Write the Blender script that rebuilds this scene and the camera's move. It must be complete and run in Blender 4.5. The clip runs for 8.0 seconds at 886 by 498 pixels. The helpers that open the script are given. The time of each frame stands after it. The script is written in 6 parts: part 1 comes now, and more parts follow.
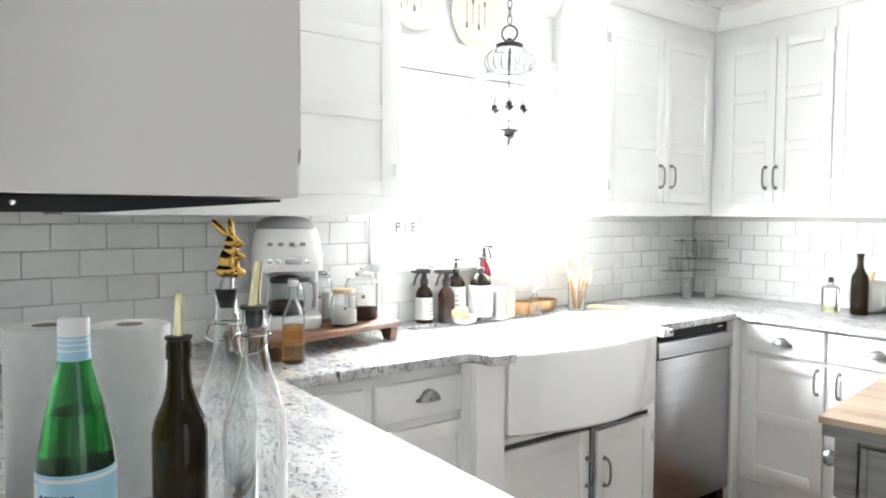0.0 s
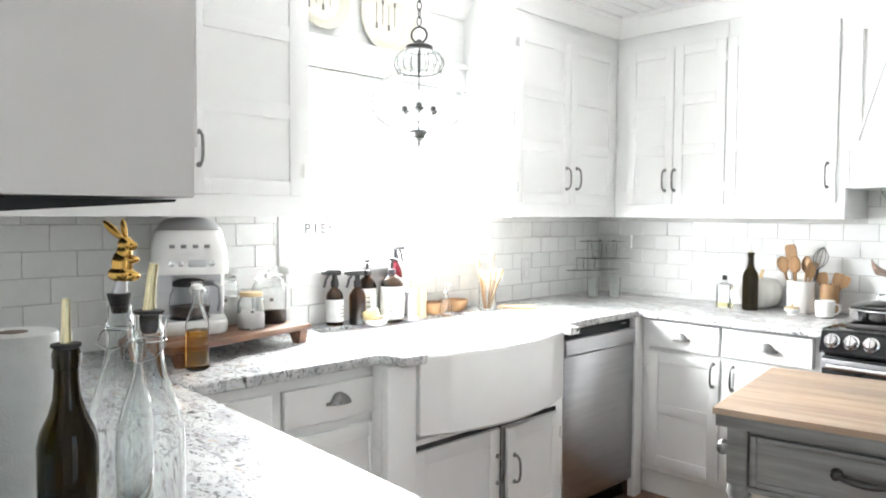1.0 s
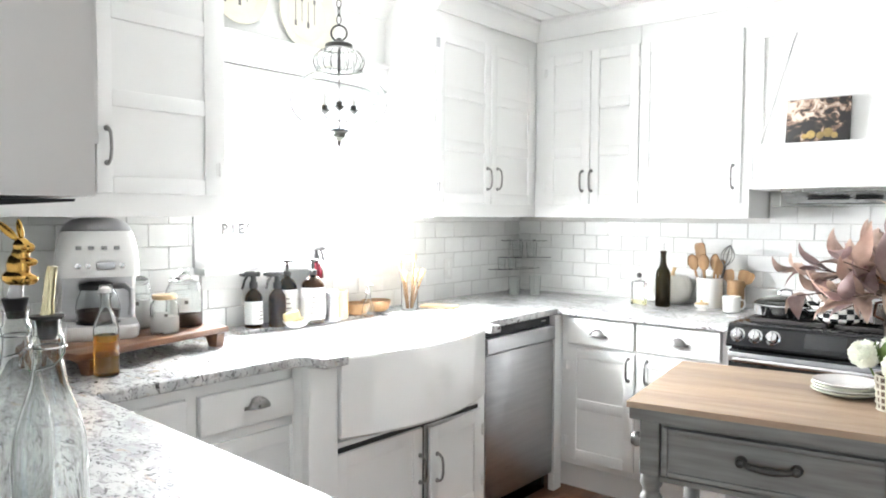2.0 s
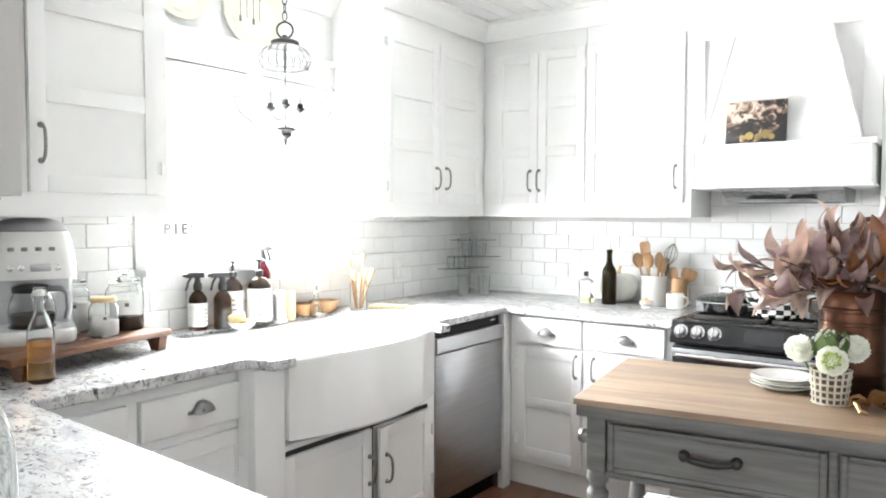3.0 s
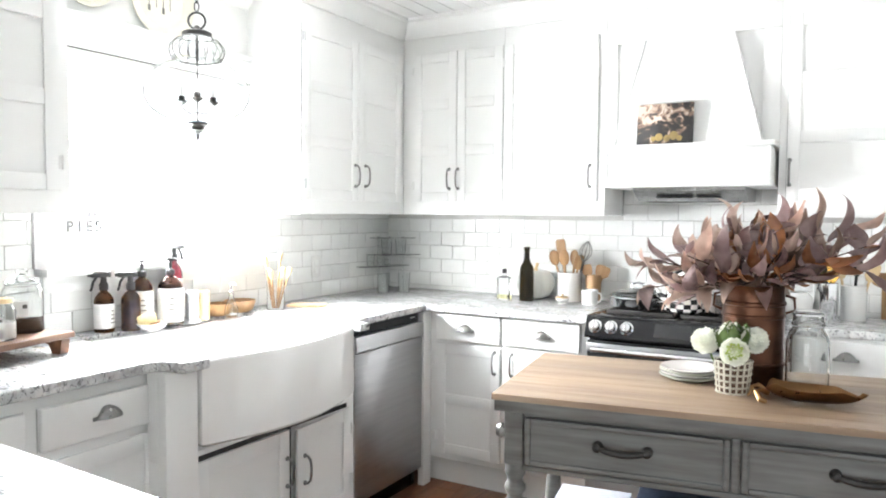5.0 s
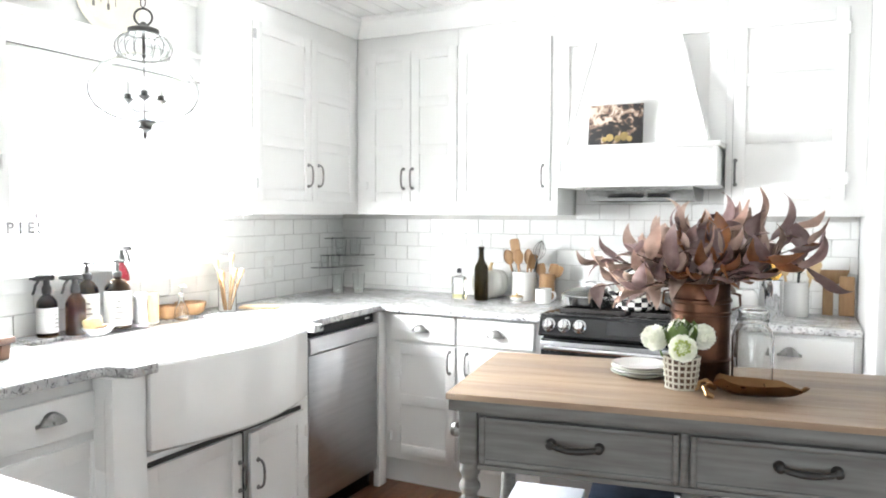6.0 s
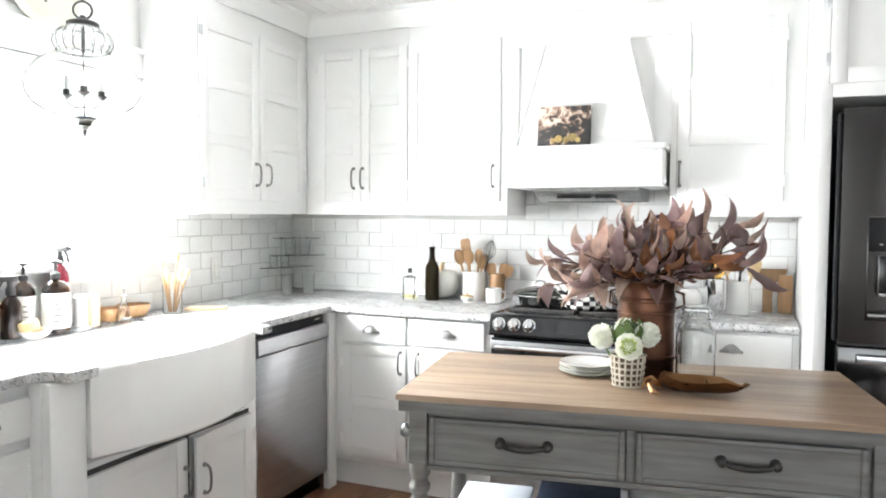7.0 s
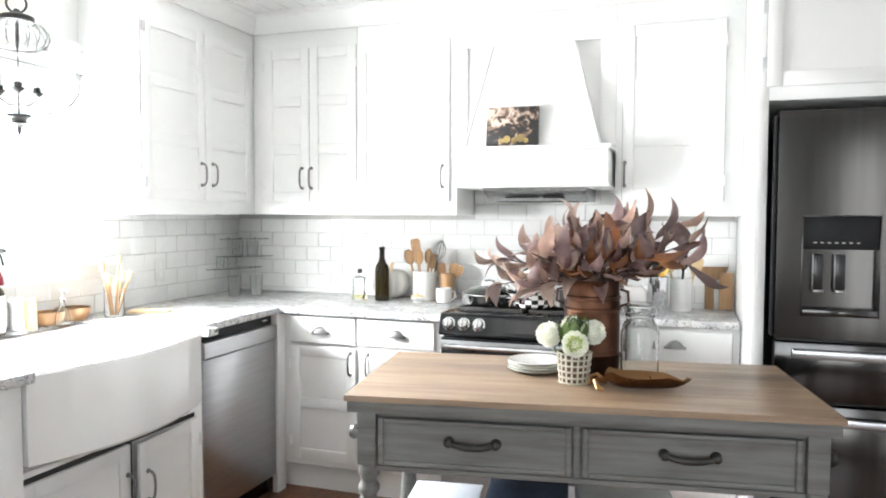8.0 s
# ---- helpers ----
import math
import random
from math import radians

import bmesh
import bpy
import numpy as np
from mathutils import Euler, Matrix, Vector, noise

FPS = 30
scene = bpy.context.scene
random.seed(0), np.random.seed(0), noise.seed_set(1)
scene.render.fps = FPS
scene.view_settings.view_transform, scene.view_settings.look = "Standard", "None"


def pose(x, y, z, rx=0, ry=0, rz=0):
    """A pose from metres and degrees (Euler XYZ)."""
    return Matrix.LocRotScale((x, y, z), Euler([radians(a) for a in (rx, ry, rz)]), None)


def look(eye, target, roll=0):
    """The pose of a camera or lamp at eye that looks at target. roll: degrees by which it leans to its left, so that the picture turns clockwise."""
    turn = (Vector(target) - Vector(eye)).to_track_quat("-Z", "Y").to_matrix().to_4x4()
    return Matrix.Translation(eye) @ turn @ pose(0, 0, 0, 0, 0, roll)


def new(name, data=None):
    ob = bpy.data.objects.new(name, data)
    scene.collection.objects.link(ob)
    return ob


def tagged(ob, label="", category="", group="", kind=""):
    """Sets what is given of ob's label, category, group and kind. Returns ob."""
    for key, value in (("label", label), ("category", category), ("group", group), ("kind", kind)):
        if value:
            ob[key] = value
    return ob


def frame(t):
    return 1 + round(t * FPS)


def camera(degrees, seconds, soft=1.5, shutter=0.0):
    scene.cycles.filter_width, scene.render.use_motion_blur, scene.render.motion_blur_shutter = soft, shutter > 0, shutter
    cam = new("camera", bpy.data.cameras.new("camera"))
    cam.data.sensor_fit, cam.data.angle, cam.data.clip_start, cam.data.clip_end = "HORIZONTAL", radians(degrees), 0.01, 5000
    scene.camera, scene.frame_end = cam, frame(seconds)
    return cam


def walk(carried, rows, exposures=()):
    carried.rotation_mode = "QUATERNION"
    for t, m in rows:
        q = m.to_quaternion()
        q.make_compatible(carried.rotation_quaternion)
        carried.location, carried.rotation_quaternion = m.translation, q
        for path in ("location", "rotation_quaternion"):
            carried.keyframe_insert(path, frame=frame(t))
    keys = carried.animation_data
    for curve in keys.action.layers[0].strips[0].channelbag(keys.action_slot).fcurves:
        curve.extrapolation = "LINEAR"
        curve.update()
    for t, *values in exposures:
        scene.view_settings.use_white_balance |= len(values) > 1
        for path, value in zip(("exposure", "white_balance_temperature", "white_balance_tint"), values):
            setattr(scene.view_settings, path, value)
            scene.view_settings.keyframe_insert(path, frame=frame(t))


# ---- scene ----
cam = camera(62.8, 8.0, soft=1.9)
PATH = [
    (0, (2.552, -3.828, 1.385), (0.964, -2.617, 1.284), 0.3),
    (0.5, (2.552, -3.822, 1.385), (1.035, -2.522, 1.286), 0.3),
    (1, (2.557, -3.817, 1.384), (1.123, -2.426, 1.288), 0.3),
    (1.5, (2.562, -3.813, 1.384), (1.211, -2.342, 1.289), 0.3),
    (3, (2.565, -3.799, 1.384), (1.391, -2.183, 1.288), 0.2),
    (3.5, (2.563, -3.796, 1.381), (1.437, -2.146, 1.286), 0.2),
    (4, (2.565, -3.794, 1.376), (1.485, -2.113, 1.283), 0.2),
    (4.5, (2.566, -3.793, 1.378), (1.529, -2.086, 1.282), 0.3),
    (6, (2.572, -3.787, 1.381), (1.688, -1.995, 1.282), 0.2),
    (6.5, (2.576, -3.784, 1.381), (1.751, -1.965, 1.283), 0.1),
    (7, (2.576, -3.781, 1.382), (1.813, -1.935, 1.283), 0.3),
    (7.5, (2.581, -3.781, 1.38), (1.879, -1.911, 1.282), 0.3),
    (8, (2.586, -3.779, 1.381), (1.947, -1.886, 1.283), 0.2),
]
walk(cam, [(t, look(eye, target, roll)) for t, eye, target, roll in PATH])

# ---- light ----
scene.view_settings.exposure = 0.83
SUN_ELEV, SUN_ROT = 52, 250
world = bpy.data.worlds.new("sky")
scene.world = world
world.use_nodes = True
wn = world.node_tree.nodes
sky = wn.new("ShaderNodeTexSky")
sky.sky_type, sky.sun_disc = "NISHITA", False
sky.sun_elevation, sky.sun_rotation = radians(SUN_ELEV), radians(SUN_ROT)
world.node_tree.links.new(sky.outputs[0], wn["Background"].inputs[0])
wn["Background"].inputs[1].default_value = 0.12


def sun_lamp(strength, direction):
    lamp = bpy.data.lights.new("sun", "SUN")
    lamp.energy, lamp.angle, lamp.color = strength, radians(0.5), (1, 0.965, 0.92)
    ob = new("sun", lamp)
    ob.matrix_world = look((0, 0, 6), Vector((0, 0, 6)) + Vector(direction))
    return ob


def window_light(name, eye, target, sx, sy, watts, colour):
    lamp = bpy.data.lights.new(name, "AREA")
    lamp.shape, lamp.size, lamp.size_y, lamp.energy, lamp.color = "RECTANGLE", sx, sy, watts, colour
    ob = new(name, lamp)
    ob.matrix_world = look(eye, target)
    return ob


sun_lamp(4.5, (0.60, 0.16, -0.79))
window_light("window_daylight", (-0.85, -1.66, 2.85), (1.0, -1.66, 0.8), 2.2, 1.3, 1300, (0.93, 0.97, 1.0))
window_light("window_opening_daylight", (-0.10, -1.56, 1.42), (2, -1.56, 1.40), 0.76, 0.45, 75, (0.94, 0.975, 1.0))
window_light("dining_window_daylight", (1.9, -6.95, 1.45), (2.1, 0, 1.45), 2.9, 1.65, 48, (0.92, 0.965, 1.0))
# Added fill from the right for the sink doors; its doorway is made up.
window_light("side_fill_light", (4.60, -3.1, 1.1), (0, -2.4, 0.9), 1.0, 1.9, 4.5, (0.92, 0.965, 1.0))
window_light("dining_door_daylight", (4.35, -6.95, 1.15), (4.3, 0, 1.15), 0.22, 1.9, 8, (0.94, 0.975, 1.0))


# ---- materials ----
def node_mat(name):
    m = bpy.data.materials.new(name)
    m.use_nodes = True
    return m, m.node_tree.nodes, m.node_tree.links, m.node_tree.nodes["Principled BSDF"]


def surface(name, c1, c2, rough=0.5, metal=0.0, scale=8.0, stretch=(1, 1, 1), bump=0.1, fine=120.0, spread=0.08, coat=0.0, per_object=0.0, per_island=0.0):
    """Two tones mixed by broad noise, fine grain in roughness and bump."""
    m, n, l, p = node_mat(name)
    co = n.new("ShaderNodeTexCoord")
    mp = n.new("ShaderNodeMapping")
    mp.inputs["Scale"].default_value = stretch
    l.new(co.outputs["Object"], mp.inputs[0])
    big = n.new("ShaderNodeTexNoise")
    big.inputs["Scale"].default_value, big.inputs["Detail"].default_value = scale, 6
    small = n.new("ShaderNodeTexNoise")
    small.inputs["Scale"].default_value, small.inputs["Detail"].default_value = fine, 3
    for t in (big, small):
        l.new(mp.outputs[0], t.inputs[0])
    mix = n.new("ShaderNodeMix")
    mix.data_type = "RGBA"
    mix.inputs[6].default_value, mix.inputs[7].default_value = (*c1, 1), (*c2, 1)
    ramp = n.new("ShaderNodeMapRange")
    ramp.inputs[1].default_value, ramp.inputs[2].default_value = 0.3, 0.7
    l.new(big.outputs[0], ramp.inputs[0])
    l.new(ramp.outputs[0], mix.inputs[0])
    out = mix.outputs[2]
    if per_object or per_island:
        hs = n.new("ShaderNodeHueSaturation")
        src = n.new("ShaderNodeObjectInfo").outputs["Random"] if per_object else n.new("ShaderNodeNewGeometry").outputs["Random Per Island"]
        amount = per_object or per_island
        mr = n.new("ShaderNodeMapRange")
        mr.inputs[3].default_value, mr.inputs[4].default_value = 1 - amount, 1 + amount
        l.new(src, mr.inputs[0])
        l.new(mr.outputs[0], hs.inputs["Value"])
        l.new(out, hs.inputs["Color"])
        out = hs.outputs[0]
    l.new(out, p.inputs["Base Color"])
    rr = n.new("ShaderNodeMapRange")
    rr.inputs[3].default_value, rr.inputs[4].default_value = max(0.02, rough - spread), min(1, rough + spread)
    l.new(small.outputs[0], rr.inputs[0])
    l.new(rr.outputs[0], p.inputs["Roughness"])
    p.inputs["Metallic"].default_value = metal
    p.inputs["Coat Weight"].default_value = coat
    if bump:
        b = n.new("ShaderNodeBump")
        b.inputs["Strength"].default_value, b.inputs["Distance"].default_value = bump, 0.002
        l.new(small.outputs[0], b.inputs["Height"])
        l.new(b.outputs[0], p.inputs["Normal"])
    return m


def glass(name, tint, rough=0.0, ior=1.45):
    m, n, l, p = node_mat(name)
    p.inputs["Base Color"].default_value = (*tint, 1)
    p.inputs["Transmission Weight"].default_value = 1
    p.inputs["IOR"].default_value = ior
    no = n.new("ShaderNodeTexNoise")
    no.inputs["Scale"].default_value = 35
    rr = n.new("ShaderNodeMapRange")
    rr.inputs[3].default_value, rr.inputs[4].default_value = rough, rough + 0.04
    l.new(no.outputs[0], rr.inputs[0])
    l.new(rr.outputs[0], p.inputs["Roughness"])
    return m


def granite_mat():
    m, n, l, p = node_mat("granite")
    co = n.new("ShaderNodeTexCoord")
    mp = n.new("ShaderNodeMapping")
    mp.inputs["Rotation"].default_value = (0, 0, 0.5)
    mp.inputs["Scale"].default_value = (1.0, 1.7, 1.3)
    l.new(co.outputs["Object"], mp.inputs[0])

    def spots(scale, lo, hi, detail=5, warp=0.6):
        t = n.new("ShaderNodeTexNoise")
        t.inputs["Scale"].default_value, t.inputs["Detail"].default_value, t.inputs["Distortion"].default_value = scale, detail, warp
        l.new(mp.outputs[0], t.inputs[0])
        r = n.new("ShaderNodeMapRange")
        r.inputs[1].default_value, r.inputs[2].default_value = lo, hi
        l.new(t.outputs[0], r.inputs[0])
        return r.outputs[0]

    def over(a, b, f):
        x = n.new("ShaderNodeMix")
        x.data_type = "RGBA"
        if isinstance(a, tuple):
            x.inputs[6].default_value = (*a, 1)
        else:
            l.new(a, x.inputs[6])
        x.inputs[7].default_value = (*b, 1)
        l.new(f, x.inputs[0])
        return x.outputs[2]

    c = over((0.60, 0.60, 0.595), (0.42, 0.425, 0.435), spots(7, 0.46, 0.66))
    c = over(c, (0.40, 0.39, 0.39), spots(17, 0.53, 0.60, 7, 1.6))
    c = over(c, (0.45, 0.38, 0.31), spots(13, 0.64, 0.70))
    c = over(c, (0.15, 0.145, 0.15), spots(34, 0.575, 0.63, 5, 2.2))
    c = over(c, (0.07, 0.065, 0.065), spots(14, 0.61, 0.68, 8, 1.9))
    l.new(c, p.inputs["Base Color"])
    p.inputs["Roughness"].default_value = 0.24
    return m


WHITE = surface("white_cabinet_paint", (0.80, 0.80, 0.79), (0.77, 0.77, 0.755), 0.38, scale=3, bump=0.06, fine=160)
WALLW = surface("white_wall_paint", (0.80, 0.80, 0.785), (0.77, 0.77, 0.755), 0.7, scale=2, bump=0.15, fine=220)
# Greige chosen for the unseen rear wall so it bounces less light.
GREIGE = surface("greige_bounce_wall", (0.33, 0.32, 0.31), (0.30, 0.29, 0.28), 0.7, scale=2, bump=0.15, fine=220)
# Tone of the unseen side wall, set for the light it bounces.
PALEGREY = surface("pale_grey_bounce_wall", (0.56, 0.56, 0.55), (0.52, 0.52, 0.51), 0.7, scale=2, bump=0.15, fine=220)
CEIL = surface("ceiling_paint", (0.80, 0.80, 0.79), (0.76, 0.76, 0.75), 0.8, scale=2, bump=0.1, fine=200)
# Near-black for painted shade lines, and for the floor underlay.
SHADOWGAP = surface("gap_shade_underlay", (0.03, 0.028, 0.026), (0.05, 0.047, 0.045), 0.8, bump=0)
# Grey of the strips that paint the shade beside cabinet fronts.
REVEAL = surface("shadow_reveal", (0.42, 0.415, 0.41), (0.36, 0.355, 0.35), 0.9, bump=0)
TILE = surface("glazed_tile", (0.80, 0.80, 0.785), (0.76, 0.76, 0.745), 0.10, scale=20, bump=0.22, fine=14, spread=0.04, per_object=0.03)
GROUT = surface("grout", (0.62, 0.61, 0.59), (0.50, 0.49, 0.47), 0.9, scale=6, bump=0.4, fine=300)
GRANITE = granite_mat()
PORCELAIN = surface("white_fireclay", (0.82, 0.815, 0.80), (0.79, 0.785, 0.77), 0.12, scale=3, bump=0.03, fine=30, spread=0.05, coat=0.3)
STEEL = surface("brushed_steel", (0.52, 0.52, 0.53), (0.46, 0.46, 0.475), 0.30, 1.0, scale=3, stretch=(1, 1, 16), bump=0.0, fine=8, spread=0.05)
DARKSTEEL = surface("dark_stainless", (0.078, 0.075, 0.073), (0.062, 0.060, 0.058), 0.15, 1.0, scale=2, stretch=(16, 16, 0.6), bump=0.0, fine=5, spread=0.03)
CHROME = surface("chrome", (0.75, 0.75, 0.76), (0.68, 0.68, 0.69), 0.10, 1.0, scale=10, bump=0, spread=0.05)
PEWTER = surface("pewter", (0.30, 0.295, 0.29), (0.22, 0.215, 0.21), 0.30, 1.0, scale=40, bump=0.05, spread=0.1)
BLACK = surface("black_enamel", (0.012, 0.012, 0.013), (0.02, 0.02, 0.021), 0.22, scale=6, bump=0.02, fine=80)
BLACKGLASS = surface("black_glass", (0.006, 0.006, 0.007), (0.01, 0.01, 0.011), 0.06, scale=6, bump=0, spread=0.03)
BLACKPANEL = surface("satin_black", (0.012, 0.012, 0.013), (0.018, 0.018, 0.019), 0.45, scale=6, bump=0)
BLACKPANEL.node_tree.nodes["Principled BSDF"].inputs["Specular IOR Level"].default_value = 0.15
BLACKIRON = surface("black_iron", (0.014, 0.013, 0.012), (0.03, 0.027, 0.024), 0.45, scale=40, bump=0.2)
GREYWOOD = surface("grey_washed_wood", (0.185, 0.187, 0.178), (0.105, 0.10, 0.092), 0.55, scale=7, stretch=(0.6, 4, 7), bump=0.25, fine=60)
BUTCHER = surface("butcher_block", (0.328, 0.238, 0.163), (0.19, 0.124, 0.078), 0.34, scale=5, stretch=(0.6, 5, 5), bump=0.12, fine=60, per_object=0.22)
FLOORW = surface("floor_wood", (0.20, 0.085, 0.035), (0.12, 0.048, 0.02), 0.35, scale=8, stretch=(6, 0.6, 6), bump=0.15, fine=70, per_object=0.2)
PANE = glass("window_glass", (1, 1, 1))


# ---- mesh helpers ----
def thing(name, m, label, category, group="", kind=""):
    ob = new(name)
    ob.matrix_world = m
    ob.empty_display_size = 0.05
    return tagged(ob, label, category, group, kind)


def mesh_of(name, bm, mat, smooth=40):
    me = bpy.data.meshes.new(name)
    bmesh.ops.recalc_face_normals(bm, faces=bm.faces)
    bm.to_mesh(me)
    bm.free()
    for p in me.polygons:
        p.use_smooth = True
    me.set_sharp_from_angle(angle=radians(smooth))
    me.materials.append(mat)
    return me


def part(name, bm, mat, parent, label="", smooth=40, at=None):
    ob = new(name, mesh_of(name, bm, mat, smooth))
    ob.parent = parent
    if at is not None:
        ob.matrix_basis = at
    return tagged(ob, label)


def structure(name, bm, mat, label, category="", smooth=40):
    ob = new(name, mesh_of(name, bm, mat, smooth))
    return tagged(ob, label, category or name.split("_")[0], "", "structure")


def join(*bms):
    out = bmesh.new()
    for b in bms:
        me = bpy.data.meshes.new("tmp")
        b.to_mesh(me)
        b.free()
        out.from_mesh(me)
        bpy.data.meshes.remove(me)
    return out


def moved(bm, m):
    bmesh.ops.transform(bm, matrix=m, verts=bm.verts)
    return bm


def box(x0, x1, y0, y1, z0, z1, bev=0.0, seg=2):
    bm = bmesh.new()
    bmesh.ops.create_cube(bm, size=1, matrix=Matrix.Translation(((x0 + x1) / 2, (y0 + y1) / 2, (z0 + z1) / 2)) @ Matrix.Diagonal((x1 - x0, y1 - y0, z1 - z0, 1)))
    if bev:
        bmesh.ops.bevel(bm, geom=list(bm.edges), offset=bev, segments=seg, affect="EDGES", profile=0.5)
    return bm


def boxes(rows, bev=0.0):
    return join(*(box(*r, bev) for r in rows))


def lathe(profile, seg=28):
    """Turns (radius, height) points round z."""
    bm = bmesh.new()
    rings = []
    for r, z in profile:
        if r < 1e-5:
            rings.append([bm.verts.new((0, 0, z))])
        else:
            rings.append([bm.verts.new((r * math.cos(2 * math.pi * i / seg), r * math.sin(2 * math.pi * i / seg), z)) for i in range(seg)])
    for a, b in zip(rings, rings[1:]):
        for i in range(seg):
            j = (i + 1) % seg
            if len(a) == 1 and len(b) == 1:
                continue
            if len(a) == 1:
                bm.faces.new((a[0], b[i], b[j]))
            elif len(b) == 1:
                bm.faces.new((a[i], a[j], b[0]))
            else:
                bm.faces.new((a[i], a[j], b[j], b[i]))
    for ring, first in ((rings[0], True), (rings[-1], False)):
        if len(ring) > 1:
            bm.faces.new(ring[::-1] if first else ring)
    return bm


def shell(outer, wall=0.003, floor_z=0.006, seg=28):
    """A hollow vessel from its outer profile, open at the top."""
    inner = [(max(r - wall, 0.001), z) for r, z in outer if z > floor_z][::-1]
    r_floor = float(np.interp(floor_z, [z for _, z in outer], [r for r, _ in outer])) - wall
    return lathe([(0, outer[0][1])] + list(outer) + inner + [(max(r_floor, 0.001), floor_z), (0, floor_z)], seg)


def tube(points, r, seg=8, closed=False, taper=None):
    bm = bmesh.new()
    pts = [Vector(p) for p in points]
    n = len(pts)
    rings = []
    up = Vector((0, 0, 1))
    side = None
    for i, p in enumerate(pts):
        a = pts[(i - 1) % n] if (i or closed) else pts[0]
        b = pts[(i + 1) % n] if (i < n - 1 or closed) else pts[-1]
        d = (b - a).normalized()
        if side is None:
            side = d.cross(up if abs(d.z) < 0.9 else Vector((1, 0, 0))).normalized()
        side = (side - d * side.dot(d)).normalized()
        w = d.cross(side)
        rad = taper[i] if taper else r
        rings.append([bm.verts.new(p + rad * (math.cos(2 * math.pi * k / seg) * side + math.sin(2 * math.pi * k / seg) * w)) for k in range(seg)])
    pairs = list(zip(rings, rings[1:])) + ([(rings[-1], rings[0])] if closed else [])
    for a, b in pairs:
        for k in range(seg):
            j = (k + 1) % seg
            bm.faces.new((a[k], a[j], b[j], b[k]))
    if not closed:
        bm.faces.new(rings[0][::-1])
        bm.faces.new(rings[-1])
    return bm


def prism(poly, lo, hi, axis="x"):
    """Extrudes a polygon: axis x takes (y, z) points, y takes (x, z), z takes (x, y)."""
    def at(u, v, w):
        return {"x": (w, u, v), "y": (u, w, v), "z": (u, v, w)}[axis]
    bm = bmesh.new()
    a = [bm.verts.new(at(u, v, lo)) for u, v in poly]
    b = [bm.verts.new(at(u, v, hi)) for u, v in poly]
    bm.faces.new(a)
    bm.faces.new(b)
    for i in range(len(poly)):
        j = (i + 1) % len(poly)
        bm.faces.new((a[i], a[j], b[j], b[i]))
    return bm


def arc(cx, cy, r, a0, a1, n):
    return [(cx + r * math.cos(radians(a0 + (a1 - a0) * i / n)), cy + r * math.sin(radians(a0 + (a1 - a0) * i / n))) for i in range(n + 1)]


# ---- the room ----
COUNTER = 0.92
WIN_Y0, WIN_Y1, WIN_Z0, WIN_Z1 = -2.16, -1.16, 1.17, 1.985
H = 2.44
structure("floor", box(-0.1, 4.7, -7.1, 0.1, -0.12, -0.012), SHADOWGAP, "dark underlay beneath the wooden floor planks", "floor")
structure("wall_window", boxes([(-0.16, 0, -7.1, WIN_Y0, 0, H), (-0.16, 0, WIN_Y1, 0.16, 0, H), (-0.16, 0, WIN_Y0, WIN_Y1, 0, WIN_Z0 - 0.03), (-0.16, 0, WIN_Y0, WIN_Y1, WIN_Z1, H)]), WALLW, "white painted wall with the window over the sink", "wall")
structure("wall_range", box(0, 4.7, 0, 0.16, 0, H), WALLW, "white painted wall behind the range", "wall")
# Unseen side wall: grey sets the bounce, opening lets the added fill in.
structure("wall_right", boxes([(4.55, 4.7, -7.1, -3.65, 0, H), (4.55, 4.7, -2.55, 0, 0, H), (4.55, 4.7, -3.65, -2.55, 0, 0.1), (4.55, 4.7, -3.65, -2.55, 2.1, H)]), PALEGREY, "unseen pale grey side wall toned for bounce light, with an opening added for the fill lamp", "wall")
# Unseen rear wall, kept greige to hold down bounce and the fridge reflection.
structure("wall_rear", boxes([(0, 0.4, -7.1, -6.98, 0, H), (3.4, 4.22, -7.1, -6.98, 0, H), (4.48, 4.55, -7.1, -6.98, 0, H), (4.22, 4.48, -7.1, -6.98, 0, 0.12), (4.22, 4.48, -7.1, -6.98, 2.15, H), (0.4, 3.4, -7.1, -6.98, 0, 0.6), (0.4, 3.4, -7.1, -6.98, 2.3, H)]), GREIGE, "unseen rear wall toned greige to limit bounce light, with a wide window and a narrow glazed door", "wall")
structure("wall_peninsula", box(0, 1.95, -3.90, -3.78, 0, H), WALLW, "short white wall behind the peninsula counter", "wall")
bm = [box(-0.16, 4.7, -7.1, 0.16, H + 0.012, H + 0.1)]
for i in range(48):
    bm.append(box(i * 0.1, i * 0.1 + 0.096, -7.0, 0, H, H + 0.012, 0.002, 1))
structure("ceiling", join(*bm), CEIL, "white painted narrow-board ceiling", "ceiling")


# ---- kitchen fronts ----
def bow_pull(length=0.105):
    """Upright bow handle, standing off along -y."""
    h = length / 2
    pts = [(0, 0, -h), (0, -0.014, -h), (0, -0.026, -h + 0.012), (0, -0.030, -h * 0.4), (0, -0.031, 0), (0, -0.030, h * 0.4), (0, -0.026, h - 0.012), (0, -0.014, h), (0, 0, h)]
    feet = [moved(lathe([(0.009, 0), (0.009, 0.004), (0.006, 0.007)], 12), pose(0, 0, z, 90)) for z in (-h, h)]
    return join(tube(pts, 0.005, 8), *feet)


